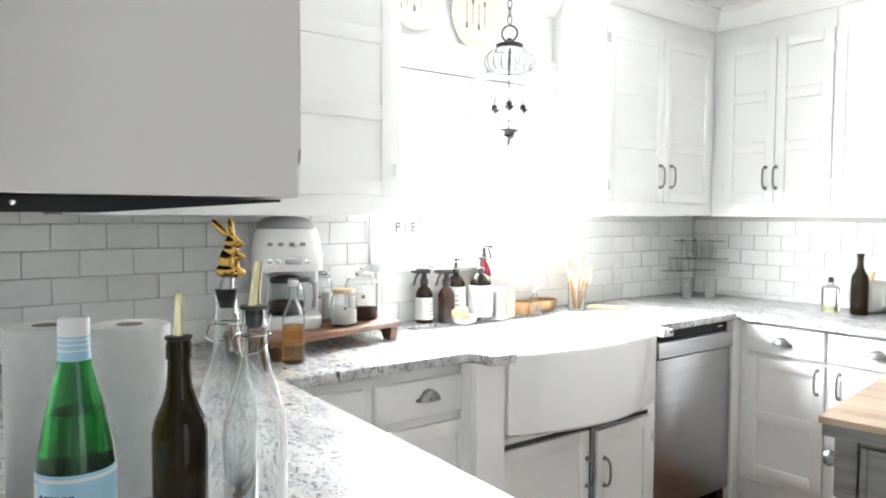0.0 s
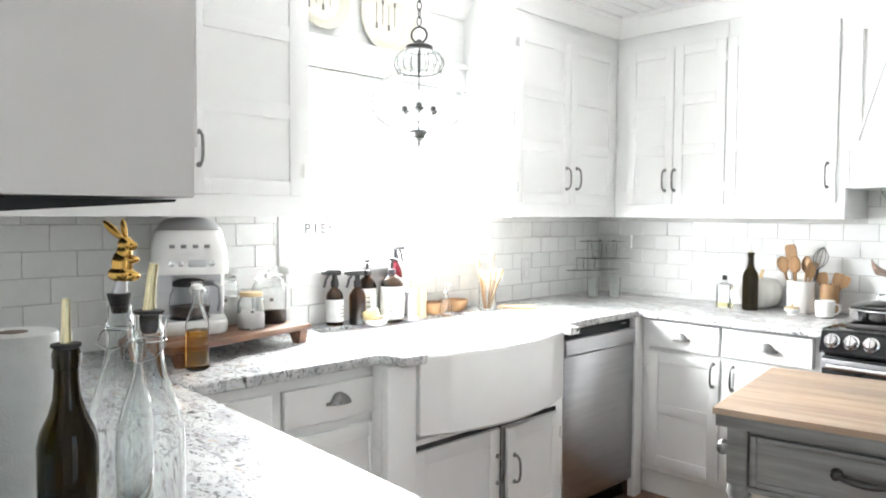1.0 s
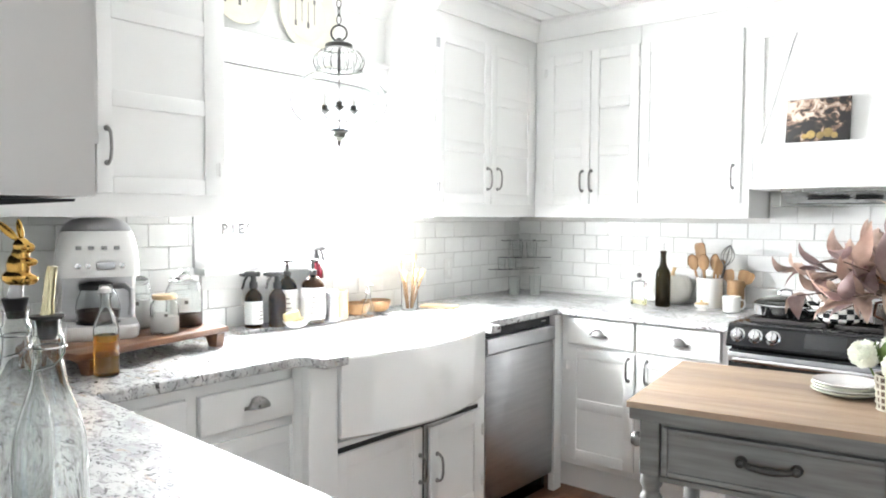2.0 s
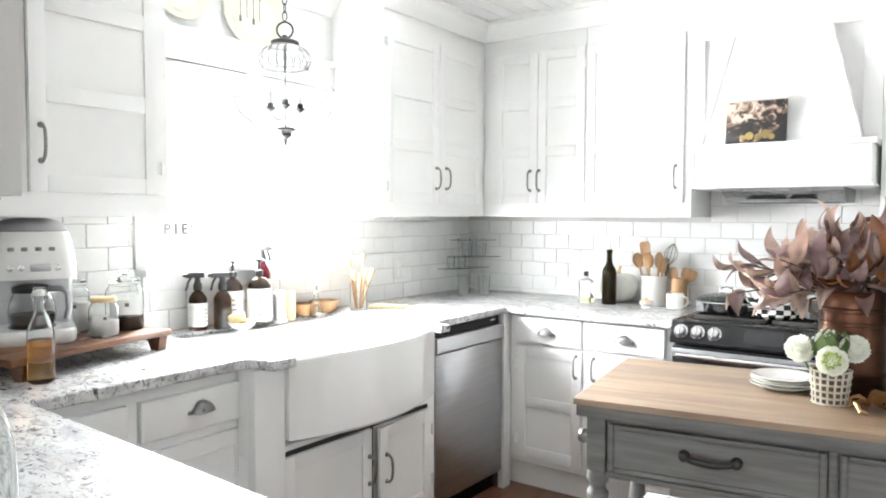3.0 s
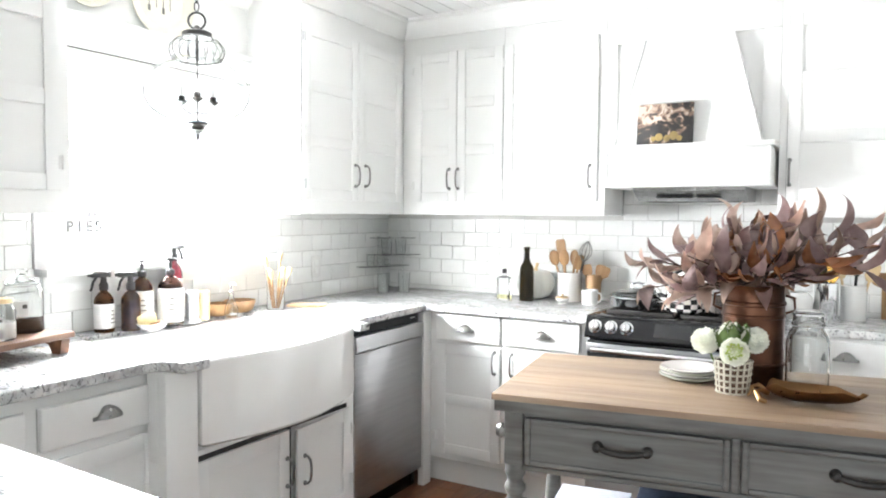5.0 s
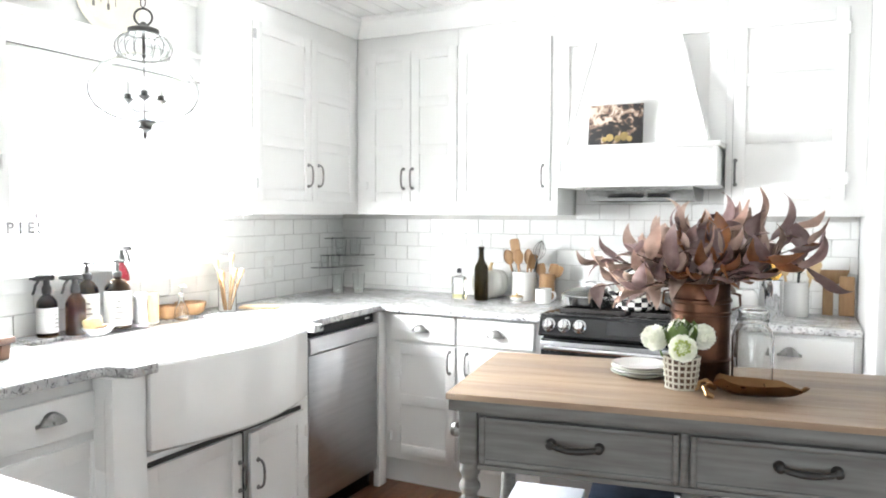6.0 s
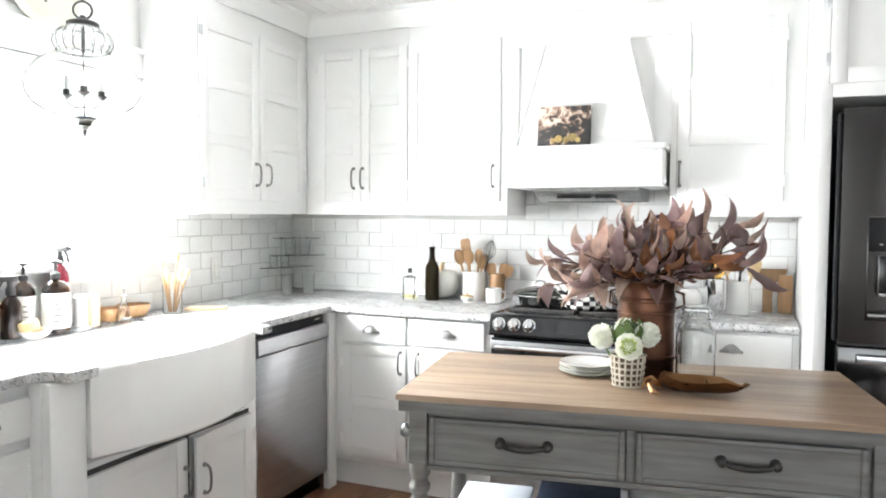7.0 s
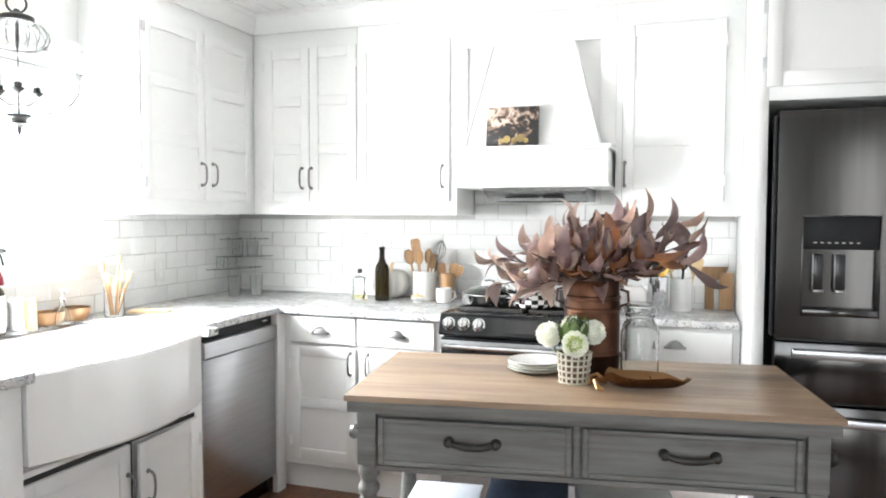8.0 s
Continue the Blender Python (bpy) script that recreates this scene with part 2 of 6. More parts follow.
def cup_pull(w=0.082, h=0.034, d=0.028):
    bm = bmesh.new()
    n, k = 14, 6
    rows = []
    for i in range(k + 1):
        a = math.pi / 2 * i / k
        rows.append([bm.verts.new((-w / 2 * math.cos(math.pi * j / n) * (0.55 + 0.45 * math.sin(a)), -d * math.sin(a) * math.sin(math.pi * j / n) ** 0.6 - 0.001, h * math.cos(a) * math.sin(math.pi * j / n) ** 0.5)) for j in range(n + 1)])
    for a, b in zip(rows, rows[1:]):
        for j in range(n):
            bm.faces.new((a[j], a[j + 1], b[j + 1], b[j]))
    bmesh.ops.remove_doubles(bm, verts=bm.verts, dist=0.0004)
    bmesh.ops.solidify(bm, geom=list(bm.faces), thickness=0.002)
    rim = [moved(box(-w / 2 - 0.006, -w / 2 + 0.010, -0.003, 0, -0.004, 0.008, 0.001), Matrix.Identity(4)), box(w / 2 - 0.010, w / 2 + 0.006, -0.003, 0, -0.004, 0.008, 0.001)]
    return join(bm, *rim)


def hinge():
    return join(box(-0.012, 0.012, -0.003, 0, -0.022, 0.022, 0.001), moved(lathe([(0.004, -0.024), (0.004, 0.024)], 8), pose(0, -0.005, 0)))


MESH = {"bow": mesh_of("bow_pull", bow_pull(), PEWTER), "cup": mesh_of("cup_pull", cup_pull(), PEWTER), "hinge": mesh_of("hinge", hinge(), WHITE), "hinge_metal": mesh_of("hinge_metal", hinge(), STEEL)}


def fitting(kind, parent, x, y, z, name, label=""):
    ob = new(name, MESH[kind])
    ob.parent = parent
    ob.matrix_basis = pose(x, y, z)
    return tagged(ob, label)


def panel_door(parent, mat, x0, x1, z0, z1, panels, stile=0.050, rail=0.052, t=0.014):
    """Recessed panel with its stiles and rails."""
    door = part("door", box(x0 + stile - 0.004, x1 - stile + 0.004, -0.006, -0.001, z0 + rail - 0.004, z1 - rail + 0.004), mat, parent)
    for a, b in ((x0, x0 + stile), (x1 - stile, x1)):
        part("stile", box(a, b, -t, 0, z0, z1, 0.0026), mat, door)
    step = (z1 - z0 - rail) / panels
    for i in range(panels + 1):
        part("rail", box(x0 + stile, x1 - stile, -t + 0.0006, 0, z0 + i * step, z0 + i * step + rail, 0.0026), mat, door)
    return door


def cabinet(name, m, w, d, z0, z1, fronts, label, group, toe=0.0, category="cabinet", mat=None):
    """Carcass with its face at local y = 0; fronts stand 20 mm proud. Fronts: kind, x0, x1, z0, z1, panels, pull x or None, pull z, hinge side."""
    mat = mat or WHITE
    cab = thing(name, m, label, category, group)
    body = [box(0, w, 0, d, z0 + toe, z1, 0.002)]
    if toe:
        body.append(box(0.0, w, 0.05, d, z0, z0 + toe + 0.01))
    part("body", join(*body), mat, cab)
    for kind, a, b, c, e, panels, px, pz, side in fronts:
        if kind == "door":
            f = panel_door(cab, mat, a, b, c, e, panels)
            if px is not None:
                fitting("bow", f, px, -0.014, pz, "handle", "pewter bow handle")
            if side:
                hx = {"l": a - 0.004, "r": b + 0.004}[side]
                for hz in (c + 0.09, e - 0.09):
                    fitting("hinge", f, hx, -0.013, hz, "hinge")
        else:
            f = part("drawer", box(a, b, -0.020, 0, c, e, 0.005, 3), mat, cab)
            if px is not None:
                fitting("cup", f, px, -0.0205, pz, "cup_pull", "pewter cup pull")
        # Thin strips on the solid carcass; their grey paints the shade beside each front.
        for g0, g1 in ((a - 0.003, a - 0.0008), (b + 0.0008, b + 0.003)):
            part("reveal_shade", box(g0, g1, -0.001, 0.002, c, e), REVEAL, cab, "grey strip painted as shade beside the front")
    return cab


UP = "upper kitchen cabinets"
LOW = "base kitchen cabinets"
ZU = 1.372
TOPU = 2.34
cabinet("wall_cabinet", pose(0.33, -0.33, 0), 0.622, 0.325, ZU, TOPU, [("door", 0.075, 0.3455, 1.441, 2.25, 3, 0.304, 1.565, "l"), ("door", 0.3485, 0.619, 1.441, 2.25, 3, 0.358, 1.565, "")], "white painted two-door wall cabinet beside the corner", UP)
cabinet("wall_cabinet", pose(0.953, -0.33, 0), 0.540, 0.325, ZU, TOPU, [("door", 0.003, 0.503, 1.441, 2.247, 3, 0.469, 1.566, "l")], "white painted single-door wall cabinet beside the range hood", UP)
cabinet("wall_cabinet", pose(2.262, -0.33, 0), 0.547, 0.325, ZU, TOPU, [("door", 0.031, 0.469, 1.440, 2.236, 3, 0.043, 1.563, "r")], "white painted single-door wall cabinet beside the fridge", UP)
window_cab = cabinet("wall_cabinet", pose(0.33, -1.205, 0, 0, 0, 90), 0.875, 0.325, ZU, TOPU, [("door", 0.012, 0.432, 1.439, 2.25, 3, 0.402, 1.566, ""), ("door", 0.437, 0.832, 1.439, 2.25, 3, 0.488, 1.568, "")], "white painted two-door wall cabinet between window and corner", UP)
for hz in (1.515, 2.185):
    fitting("hinge_metal", window_cab, 0.010, -0.0145, hz, "hinge", "dull steel hinge")
cabinet("wall_cabinet", pose(0.33, -3.45, 0, 0, 0, 90), 1.118, 0.325, ZU, TOPU, [("door", 0.662, 1.080, 1.445, 2.300, 3, 0.692, 1.59, "r")], "white painted wall cabinet above the coffee maker", UP)
cabinet("wall_cabinet", pose(1.77, -3.445, 0, 0, 0, 180), 1.40, 0.33, 1.401, TOPU, [("door", 0.02, 0.45, 1.46, 2.25, 3, 0.42, 1.59, ""), ("door", 0.46, 0.92, 1.46, 2.25, 3, 0.88, 1.59, "l")], "white painted wall cabinet over the peninsula, plain end panel", UP)

# base cabinets
corner_base = cabinet("base_cabinet", pose(0.66, -0.63, 0), 0.87, 0.60, 0, 0.885, [("drawer", 0.074, 0.427, 0.745, 0.878, 0, 0.243, 0.797, ""), ("drawer", 0.442, 0.828, 0.747, 0.878, 0, 0.642, 0.800, ""), ("door", 0.074, 0.427, 0.165, 0.728, 2, 0.400, 0.655, "l"), ("door", 0.442, 0.828, 0.165, 0.728, 2, 0.492, 0.655, "r")], "white painted base cabinet with two drawers over two doors", LOW, 0.135)
part("corner_filler", box(0.002, 0.036, -0.072, -0.001, 0.0, 0.884, 0.002), WHITE, corner_base)
cabinet("base_cabinet", pose(2.275, -0.45, 0), 0.53, 0.43, 0, 0.885, [("drawer", 0.03, 0.50, 0.728, 0.872, 0, 0.266, 0.795, ""), ("door", 0.03, 0.50, 0.145, 0.712, 2, 0.46, 0.64, "r")], "white painted base cabinet between range and fridge", LOW, 0.11)
cabinet("base_cabinet", pose(0.66, -2.99, 0, 0, 0, 90), 0.72, 0.63, 0, 0.885, [("drawer", 0.02, 0.293, 0.725, 0.846, 0, None, 0.795, ""), ("drawer", 0.335, 0.713, 0.725, 0.846, 0, 0.531, 0.780, ""), ("door", 0.02, 0.293, 0.145, 0.693, 2, 0.05, 0.63, ""), ("door", 0.335, 0.713, 0.145, 0.693, 2, 0.37, 0.55, "r")], "white painted base cabinet with drawers beside the farmhouse sink", LOW, 0.11)
cabinet("base_cabinet", pose(1.90, -3.04, 0, 0, 0, 180), 1.22, 0.70, 0, 0.885, [("door", 0.03, 0.59, 0.145, 0.86, 2, 0.55, 0.7, "r"), ("door", 0.63, 1.19, 0.145, 0.86, 2, 0.67, 0.7, "l")], "white painted base cabinet under the peninsula counter", LOW, 0.11)
sinkcab = cabinet("sink_cabinet", pose(0.72, -2.315, 0, 0, 0, 90), 0.995, 0.66, 0, 0.60, [("door", 0.137, 0.578, 0.165, 0.562, 1, 0.562, 0.405, "l")], "white painted sink cabinet with one door ajar under the apron", LOW, 0.11)
ajar = panel_door(sinkcab, WHITE, -0.362, 0.0, 0.165, 0.562, 1)
ajar.matrix_basis = pose(0.952, -0.001, 0, 0, 0, 4.5)
fitting("bow", ajar, -0.322, -0.014, 0.400, "handle", "pewter bow handle")
for hz in (0.255, 0.472):
    fitting("hinge", ajar, 0.006, -0.011, hz, "hinge")
part("side_stile", box(0.0, 0.124, -0.036, -0.001, 0.11, 0.885, 0.002), WHITE, sinkcab)
part("side_stile", box(0.0, 0.124, 0.0, 0.05, 0.6005, 0.885, 0.002), WHITE, sinkcab)
part("side_stile", box(0.945, 0.995, 0, 0.05, 0.6005, 0.885, 0.002), WHITE, sinkcab)
# Dark strips on the carcass face paint the shade round the sink doors.
part("gap_shade", boxes([(0.15, 0.945, -0.0012, 0.01, 0.563, 0.581), (0.579, 0.600, -0.0012, 0.01, 0.165, 0.5625)]), SHADOWGAP, sinkcab, "dark strips painted as shade above and between the doors")

# crown and frieze over the cabinets
crown = [(0, 0), (0.012, 0), (0.016, 0.012), (0.035, 0.030), (0.058, 0.062), (0.062, 0.078), (0.075, 0.085), (0.075, 0.10), (0, 0.10)]
for name, a, b, m in (("trim_crown_range_wall", 0.33, 2.81, pose(0, -0.33, TOPU)), ("trim_crown_window_side", -1.205, -0.33, pose(0.33, 0, TOPU, 0, 0, 90)), ("trim_crown_coffee_side", -3.44, -2.332, pose(0.33, 0, TOPU, 0, 0, 90))):
    ob = structure(name, moved(prism([(-u, v) for u, v in crown], a, b, "x"), m), WHITE, "white painted crown moulding over the wall cabinets", "trim")
structure("trim_crown_window", moved(prism([(-u, v) for u, v in crown], -2.332, -1.205, "x"), pose(0.0, 0, TOPU, 0, 0, 90)), WHITE, "white painted crown moulding over the window", "trim")
structure("trim_soffit", boxes([(0.005, 0.328, -1.203, -0.005, TOPU, H), (0.33, 2.80, -0.328, -0.005, TOPU, H), (0.005, 0.328, -3.44, -2.317, TOPU, H), (0.37, 1.768, -3.77, -3.447, TOPU, H)]), WHITE, "white soffit closing the cabinets to the ceiling", "trim")

# ---- window over the sink ----
win = thing("window_1", pose(0, 0, 0), "white double-hung window over the sink, full of daylight", "window", "", "structure")
part("casing", boxes([(0.0, 0.022, WIN_Y0 - 0.11, WIN_Y0, WIN_Z0, WIN_Z1 + 0.11), (0.0, 0.022, WIN_Y1, WIN_Y1 + 0.05, WIN_Z0, WIN_Z1 + 0.11), (0.0, 0.022, WIN_Y0, WIN_Y1, WIN_Z1, WIN_Z1 + 0.11), (0.0, 0.034, WIN_Y0 - 0.12, WIN_Y1 + 0.06, WIN_Z1 + 0.11, WIN_Z1 + 0.135)], 0.003), WHITE, win)
part("window_sill", boxes([(-0.15, 0.075, WIN_Y0 - 0.10, WIN_Y1 + 0.10, WIN_Z0 - 0.028, WIN_Z0), (0.0, 0.02, WIN_Y0 - 0.08, WIN_Y1 + 0.08, WIN_Z0 - 0.09, WIN_Z0 - 0.028)], 0.003), WHITE, win)
mid = 1.63
for name, x, a, b in (("lower_sash", -0.045, WIN_Z0, mid + 0.02), ("upper_sash", -0.085, mid - 0.02, WIN_Z1)):
    y0, y1 = WIN_Y0 + 0.01, WIN_Y1 - 0.01
    sash = part(name, boxes([(x - 0.018, x + 0.018, y0, y0 + 0.05, a, b), (x - 0.018, x + 0.018, y1 - 0.05, y1, a, b), (x - 0.018, x + 0.018, y0 + 0.05, y1 - 0.05, a, a + 0.05), (x - 0.018, x + 0.018, y0 + 0.05, y1 - 0.05, b - 0.04, b)], 0.003), WHITE, win)
    g = part("pane", box(x - 0.003, x + 0.003, y0 + 0.045, y1 - 0.045, a + 0.045, b - 0.035), PANE, sash, "clear glass pane")
    g.visible_shadow = False
# Thin dark strip paints the shadow line under the head casing.
part("head_shadow_line", box(0.022, 0.0245, WIN_Y0 - 0.10, WIN_Y1 + 0.04, WIN_Z1 - 0.001, WIN_Z1 + 0.0025), SHADOWGAP, win, "dark strip painted as the shadow line along the window head")
part("blind_rail", box(-0.03, 0.012, WIN_Y0 + 0.012, WIN_Y1 - 0.012, WIN_Z1 - 0.05, WIN_Z1 - 0.012, 0.004), WHITE, win, "raised white blind")

def backdrop_mat():
    m, n, l, p = node_mat("bright_daylight")
    p.inputs["Base Color"].default_value = (0.2, 0.2, 0.2, 1)
    t = n.new("ShaderNodeTexNoise")
    t.inputs["Scale"].default_value = 0.6
    r = n.new("ShaderNodeMapRange")
    r.inputs[3].default_value, r.inputs[4].default_value = 0.9, 1.2
    l.new(t.outputs[0], r.inputs[0])
    p.inputs["Emission Color"].default_value = (0.97, 0.985, 1, 1)
    l.new(r.outputs[0], p.inputs["Emission Strength"])
    return m


structure("backdrop", boxes([(-9.1, -9.0, -14, 14, -1.5, 5.0)]), backdrop_mat(), "bright hazy white daylight beyond the window", "backdrop")
structure("ground", box(-40, -0.17, -40, 40, -0.6, -0.5), surface("lawn", (0.07, 0.09, 0.03), (0.10, 0.12, 0.05), 0.9, scale=2, bump=0.5), "grass outside the window", "ground")

# ---- countertop ----
top = thing("countertop", pose(0, 0, 0), "white granite countertop with grey and black flecks", "countertop")


def slab(poly, name="slab"):
    bm = prism(poly, COUNTER - 0.034, COUNTER, "z")
    bmesh.ops.recalc_face_normals(bm, faces=bm.faces)
    edges = [e for e in bm.edges if abs(e.verts[0].co.z - e.verts[1].co.z) < 1e-6]
    bmesh.ops.bevel(bm, geom=edges, offset=0.007, segments=3, affect="EDGES", profile=0.5)
    return part(name, bm, GRANITE, top)


slab([(0.012, -3.77), (1.95, -3.77), (1.95, -3.034), (0.72, -2.972), (0.012, -2.972)])
slab([(0.012, -2.970), (0.708, -2.970), (0.704, -2.32), (0.715, -2.30), (0.79, -2.290), (0.806, -2.28), (0.806, -2.187), (0.13, -2.187), (0.13, -1.375), (0.795, -1.375), (0.795, -1.31), (0.740, -1.305), (0.705, -1.28), (0.690, -0.675), (1.525, -0.675), (1.525, -0.012), (0.012, -0.012)])
slab([(2.285, -0.475), (2.805, -0.475), (2.805, -0.012), (2.285, -0.012)])

# ---- farmhouse sink ----
sink = thing("farmhouse_sink", pose(0, 0, 0), "white fireclay farmhouse sink with a bowed apron front", "sink")
SY0, SY1, SX = -2.184, -1.383, 0.768


def bowed(inset, bulge, back):
    n = 16
    pts = [(back, SY0 + inset)]
    for i in range(n + 1):
        u = i / n
        pts.append((SX - inset + bulge * (1 - (2 * u - 1) ** 2), SY0 + inset + (SY1 - SY0 - 2 * inset) * u))
    return pts + [(back, SY1 - inset)]


bm = bmesh.new()
rings = []
for inset, z, back in ((0.012, 0.622, 0.16), (0.0, 0.634, 0.15), (0.0, 0.900, 0.15), (0.006, 0.908, 0.156), (0.022, 0.908, 0.17), (0.03, 0.90, 0.18), (0.045, 0.69, 0.20), (0.08, 0.675, 0.24)):
    rings.append([bm.verts.new((x, y, z)) for x, y in bowed(inset, 0.085, back)])
for a, b in zip(rings, rings[1:]):
    for i in range(len(a)):
        j = (i + 1) % len(a)
        bm.faces.new((a[i], a[j], b[j], b[i]))
bm.faces.new(rings[0])
bm.faces.new(rings[-1])
part("basin", bm, PORCELAIN, sink)
part("drain", moved(lathe([(0.0, 0.0), (0.045, 0.0), (0.045, 0.004), (0.03, 0.002), (0, 0.001)], 20), pose(0.45, -1.77, 0.6755)), STEEL, sink, "steel drain")

# ---- dishwasher ----
dw = thing("dishwasher", pose(0.665, -1.295, 0, 0, 0, 90), "stainless steel dishwasher under the granite counter", "dishwasher")
part("tub", box(0.0, 0.60, 0.03, 0.60, 0.0, 0.875), BLACK, dw)
part("door_panel", box(0.016, 0.578, -0.03, 0.025, 0.10, 0.765, 0.006), STEEL, dw)
part("pocket_handle", prism([(-0.040, 0.836), (-0.041, 0.776), (-0.034, 0.769), (0.0, 0.769), (0.0, 0.838), (-0.036, 0.840)], 0.016, 0.574, "x"), STEEL, dw)
part("control_strip", box(0.016, 0.578, -0.006, 0.025, 0.769, 0.884, 0.003), BLACKPANEL, dw, "black control strip")
part("badge", box(0.50, 0.54, -0.0075, -0.005, 0.862, 0.868), CHROME, dw)
part("kick_plate", box(0.016, 0.578, 0.03, 0.05, 0.005, 0.095, 0.003), BLACK, dw)

# ---- range ----
rg = thing("range", pose(1.53, -0.675, 0), "black and steel slide-in gas range with chrome knobs", "range")
part("body", box(0.0, 0.745, 0.03, 0.65, 0.05, 0.905, 0.004), BLACK, rg)
part("cooktop", box(-0.004, 0.749, 0.0, 0.655, 0.905, 0.932, 0.008), BLACKGLASS, rg, "black glass cooktop")
part("control_panel", prism([(0.03, 0.93), (-0.005, 0.92), (-0.035, 0.845), (-0.03, 0.835), (0.03, 0.835)], 0.0, 0.745, "x"), BLACKGLASS, rg, "black sloping control panel")
part("oven_door", box(0.006, 0.739, -0.02, 0.03, 0.22, 0.825, 0.006), BLACKGLASS, rg, "black glass oven door")
part("door_trim", box(0.006, 0.739, -0.024, -0.018, 0.775, 0.812, 0.002), STEEL, rg, "steel band along the door top")
part("oven_handle", join(tube([(0.04, -0.065, 0.79), (0.705, -0.065, 0.79)], 0.012, 12), box(0.06, 0.085, -0.06, -0.02, 0.78, 0.80, 0.003), box(0.66, 0.685, -0.06, -0.02, 0.78, 0.80, 0.003)), CHROME, rg, "chrome oven handle")
part("drawer_front", box(0.006, 0.739, -0.018, 0.03, 0.06, 0.212, 0.005), STEEL, rg)
tilt = pose(0, 0, 0, 90 - 21.8, 0, 0)
for kx in (0.045, 0.115, 0.184, 0.56, 0.63, 0.70):
    knob = part("knob", join(lathe([(0.030, 0), (0.030, 0.006), (0.024, 0.010), (0.0225, 0.030), (0.019, 0.034), (0, 0.035)], 24), box(-0.004, 0.004, -0.021, 0.021, 0.03, 0.042, 0.002)), CHROME, rg, at=pose(kx, -0.019, 0.885) @ tilt)
part("display", prism([(-0.0085, 0.915), (-0.030, 0.860), (-0.028, 0.858), (-0.006, 0.914)], 0.30, 0.45, "x"), BLACK, rg)
for gx in (0.06, 0.385):
    rows = [(gx, gx + 0.30, 0.08 + k * 0.13, 0.09 + k * 0.13, 0.934, 0.950) for k in range(5)] + [(gx + k * 0.145, gx + 0.010 + k * 0.145, 0.08, 0.61, 0.934, 0.948) for k in range(3)]
    part("grate", boxes(rows, 0.002), BLACKIRON, rg, "black cast iron grate")

# ---- range hood ----
hood = thing("range_hood", pose(0, 0, 0), "white painted wooden range hood with a tapered chimney", "range hood")
HX0, HX1, HY = 1.542, 2.246, -0.50
part("apron", boxes([(HX0, HX1, HY, -0.01, 1.512, 1.67)], 0.004), WHITE, hood)
part("ledge", boxes([(HX0 - 0.014, HX1 + 0.014, HY - 0.016, -0.01, 1.67, 1.692), (HX0 - 0.006, HX1 + 0.006, HY - 0.008, -0.01, 1.502, 1.514)], 0.003), WHITE, hood)
for u in ((HX0 + 0.001, HX0 + 0.016, 1.5145, 1.6695), (HX1 - 0.016, HX1 - 0.001, 1.5145, 1.6695), (HX0 + 0.0165, HX1 - 0.0165, 1.655, 1.6695)):
    part("apron_trim", box(u[0], u[1], HY - 0.005, HY + 0.001, u[2], u[3], 0.001), WHITE, hood)
bm = bmesh.new()
low = [bm.verts.new(v) for v in ((1.562, -0.425, 1.692), (2.202, -0.425, 1.692), (2.202, -0.31, 1.692), (1.562, -0.31, 1.692))]
hi = [bm.verts.new(v) for v in ((1.680, -0.346, 2.19), (2.072, -0.346, 2.19), (2.072, -0.31, 2.19), (1.680, -0.31, 2.19))]
for i in range(4):
    j = (i + 1) % 4
    bm.faces.new((low[i], low[j], hi[j], hi[i]))
bm.faces.new(low)
bm.faces.new(hi)
part("chimney", bm, WHITE, hood)
# Thin strips added along the slanted edges to draw their shadow lines.
for xa, xb in ((1.564, 1.682), (2.200, 2.070)):
    part("edge_shadow_line", tube([(xa, -0.426, 1.694), (xb, -0.347, 2.188)], 0.006, 4), WHITE, hood)
part("back_panel", boxes([(1.4935, 2.2615, -0.316, -0.02, 1.692, TOPU)], 0.002), WHITE, hood)
for r in ((1.4935, 1.545, -0.3305, -0.3165, 1.692, 2.19), (2.190, 2.2615, -0.3305, -0.3165, 1.692, 2.19), (1.4935, 2.2615, -0.3308, -0.3165, 2.19, TOPU)):
    part("side_board", box(*r, 0.002), WHITE, hood)
insert = part("vent_insert", prism([(-0.46, 1.502), (-0.46, 1.488), (-0.35, 1.440), (-0.10, 1.440), (-0.08, 1.502)], 1.665, 2.145, "x"), PEWTER, hood, "stainless vent insert")
for a, b in ((1.76, 1.92), (1.94, 2.04)):
    part("filter_slot", moved(box(a, b, -0.0015, 0.001, -0.012, 0.012), pose(0, -0.397, 1.4605, -66.4)), BLACK, insert)
part("filter", box(1.70, 2.11, -0.33, -0.12, 1.4375, 1.4405), BLACK, insert)

# ---- fridge and its enclosure ----
structure("wall_fridge_panel", boxes([(2.81, 2.85, -0.95, -0.01, 0, H), (3.90, 3.94, -0.95, -0.01, 0, H)], 0.002), WHITE, "white painted panel beside the fridge", "wall")
over_fridge = cabinet("fridge_cabinet", pose(2.85, -0.95, 0), 1.05, 0.90, 1.785, H, [("door", -0.010, 0.515, 1.831, 2.40, 1, 0.48, 1.93, ""), ("door", 0.523, 1.035, 1.831, 2.40, 1, 0.56, 1.93, "")], "white painted cabinet above the fridge", UP)
for hz in (1.914, 2.113):
    fitting("hinge_metal", over_fridge, -0.012, -0.003, hz, "hinge", "bright steel hinge")
fr = thing("fridge", pose(2.878, -1.02, 0), "dark stainless french-door fridge with a water dispenser", "fridge")
part("body", box(0.006, 0.90, 0.07, 0.85, 0.02, 1.735, 0.006), BLACK, fr)


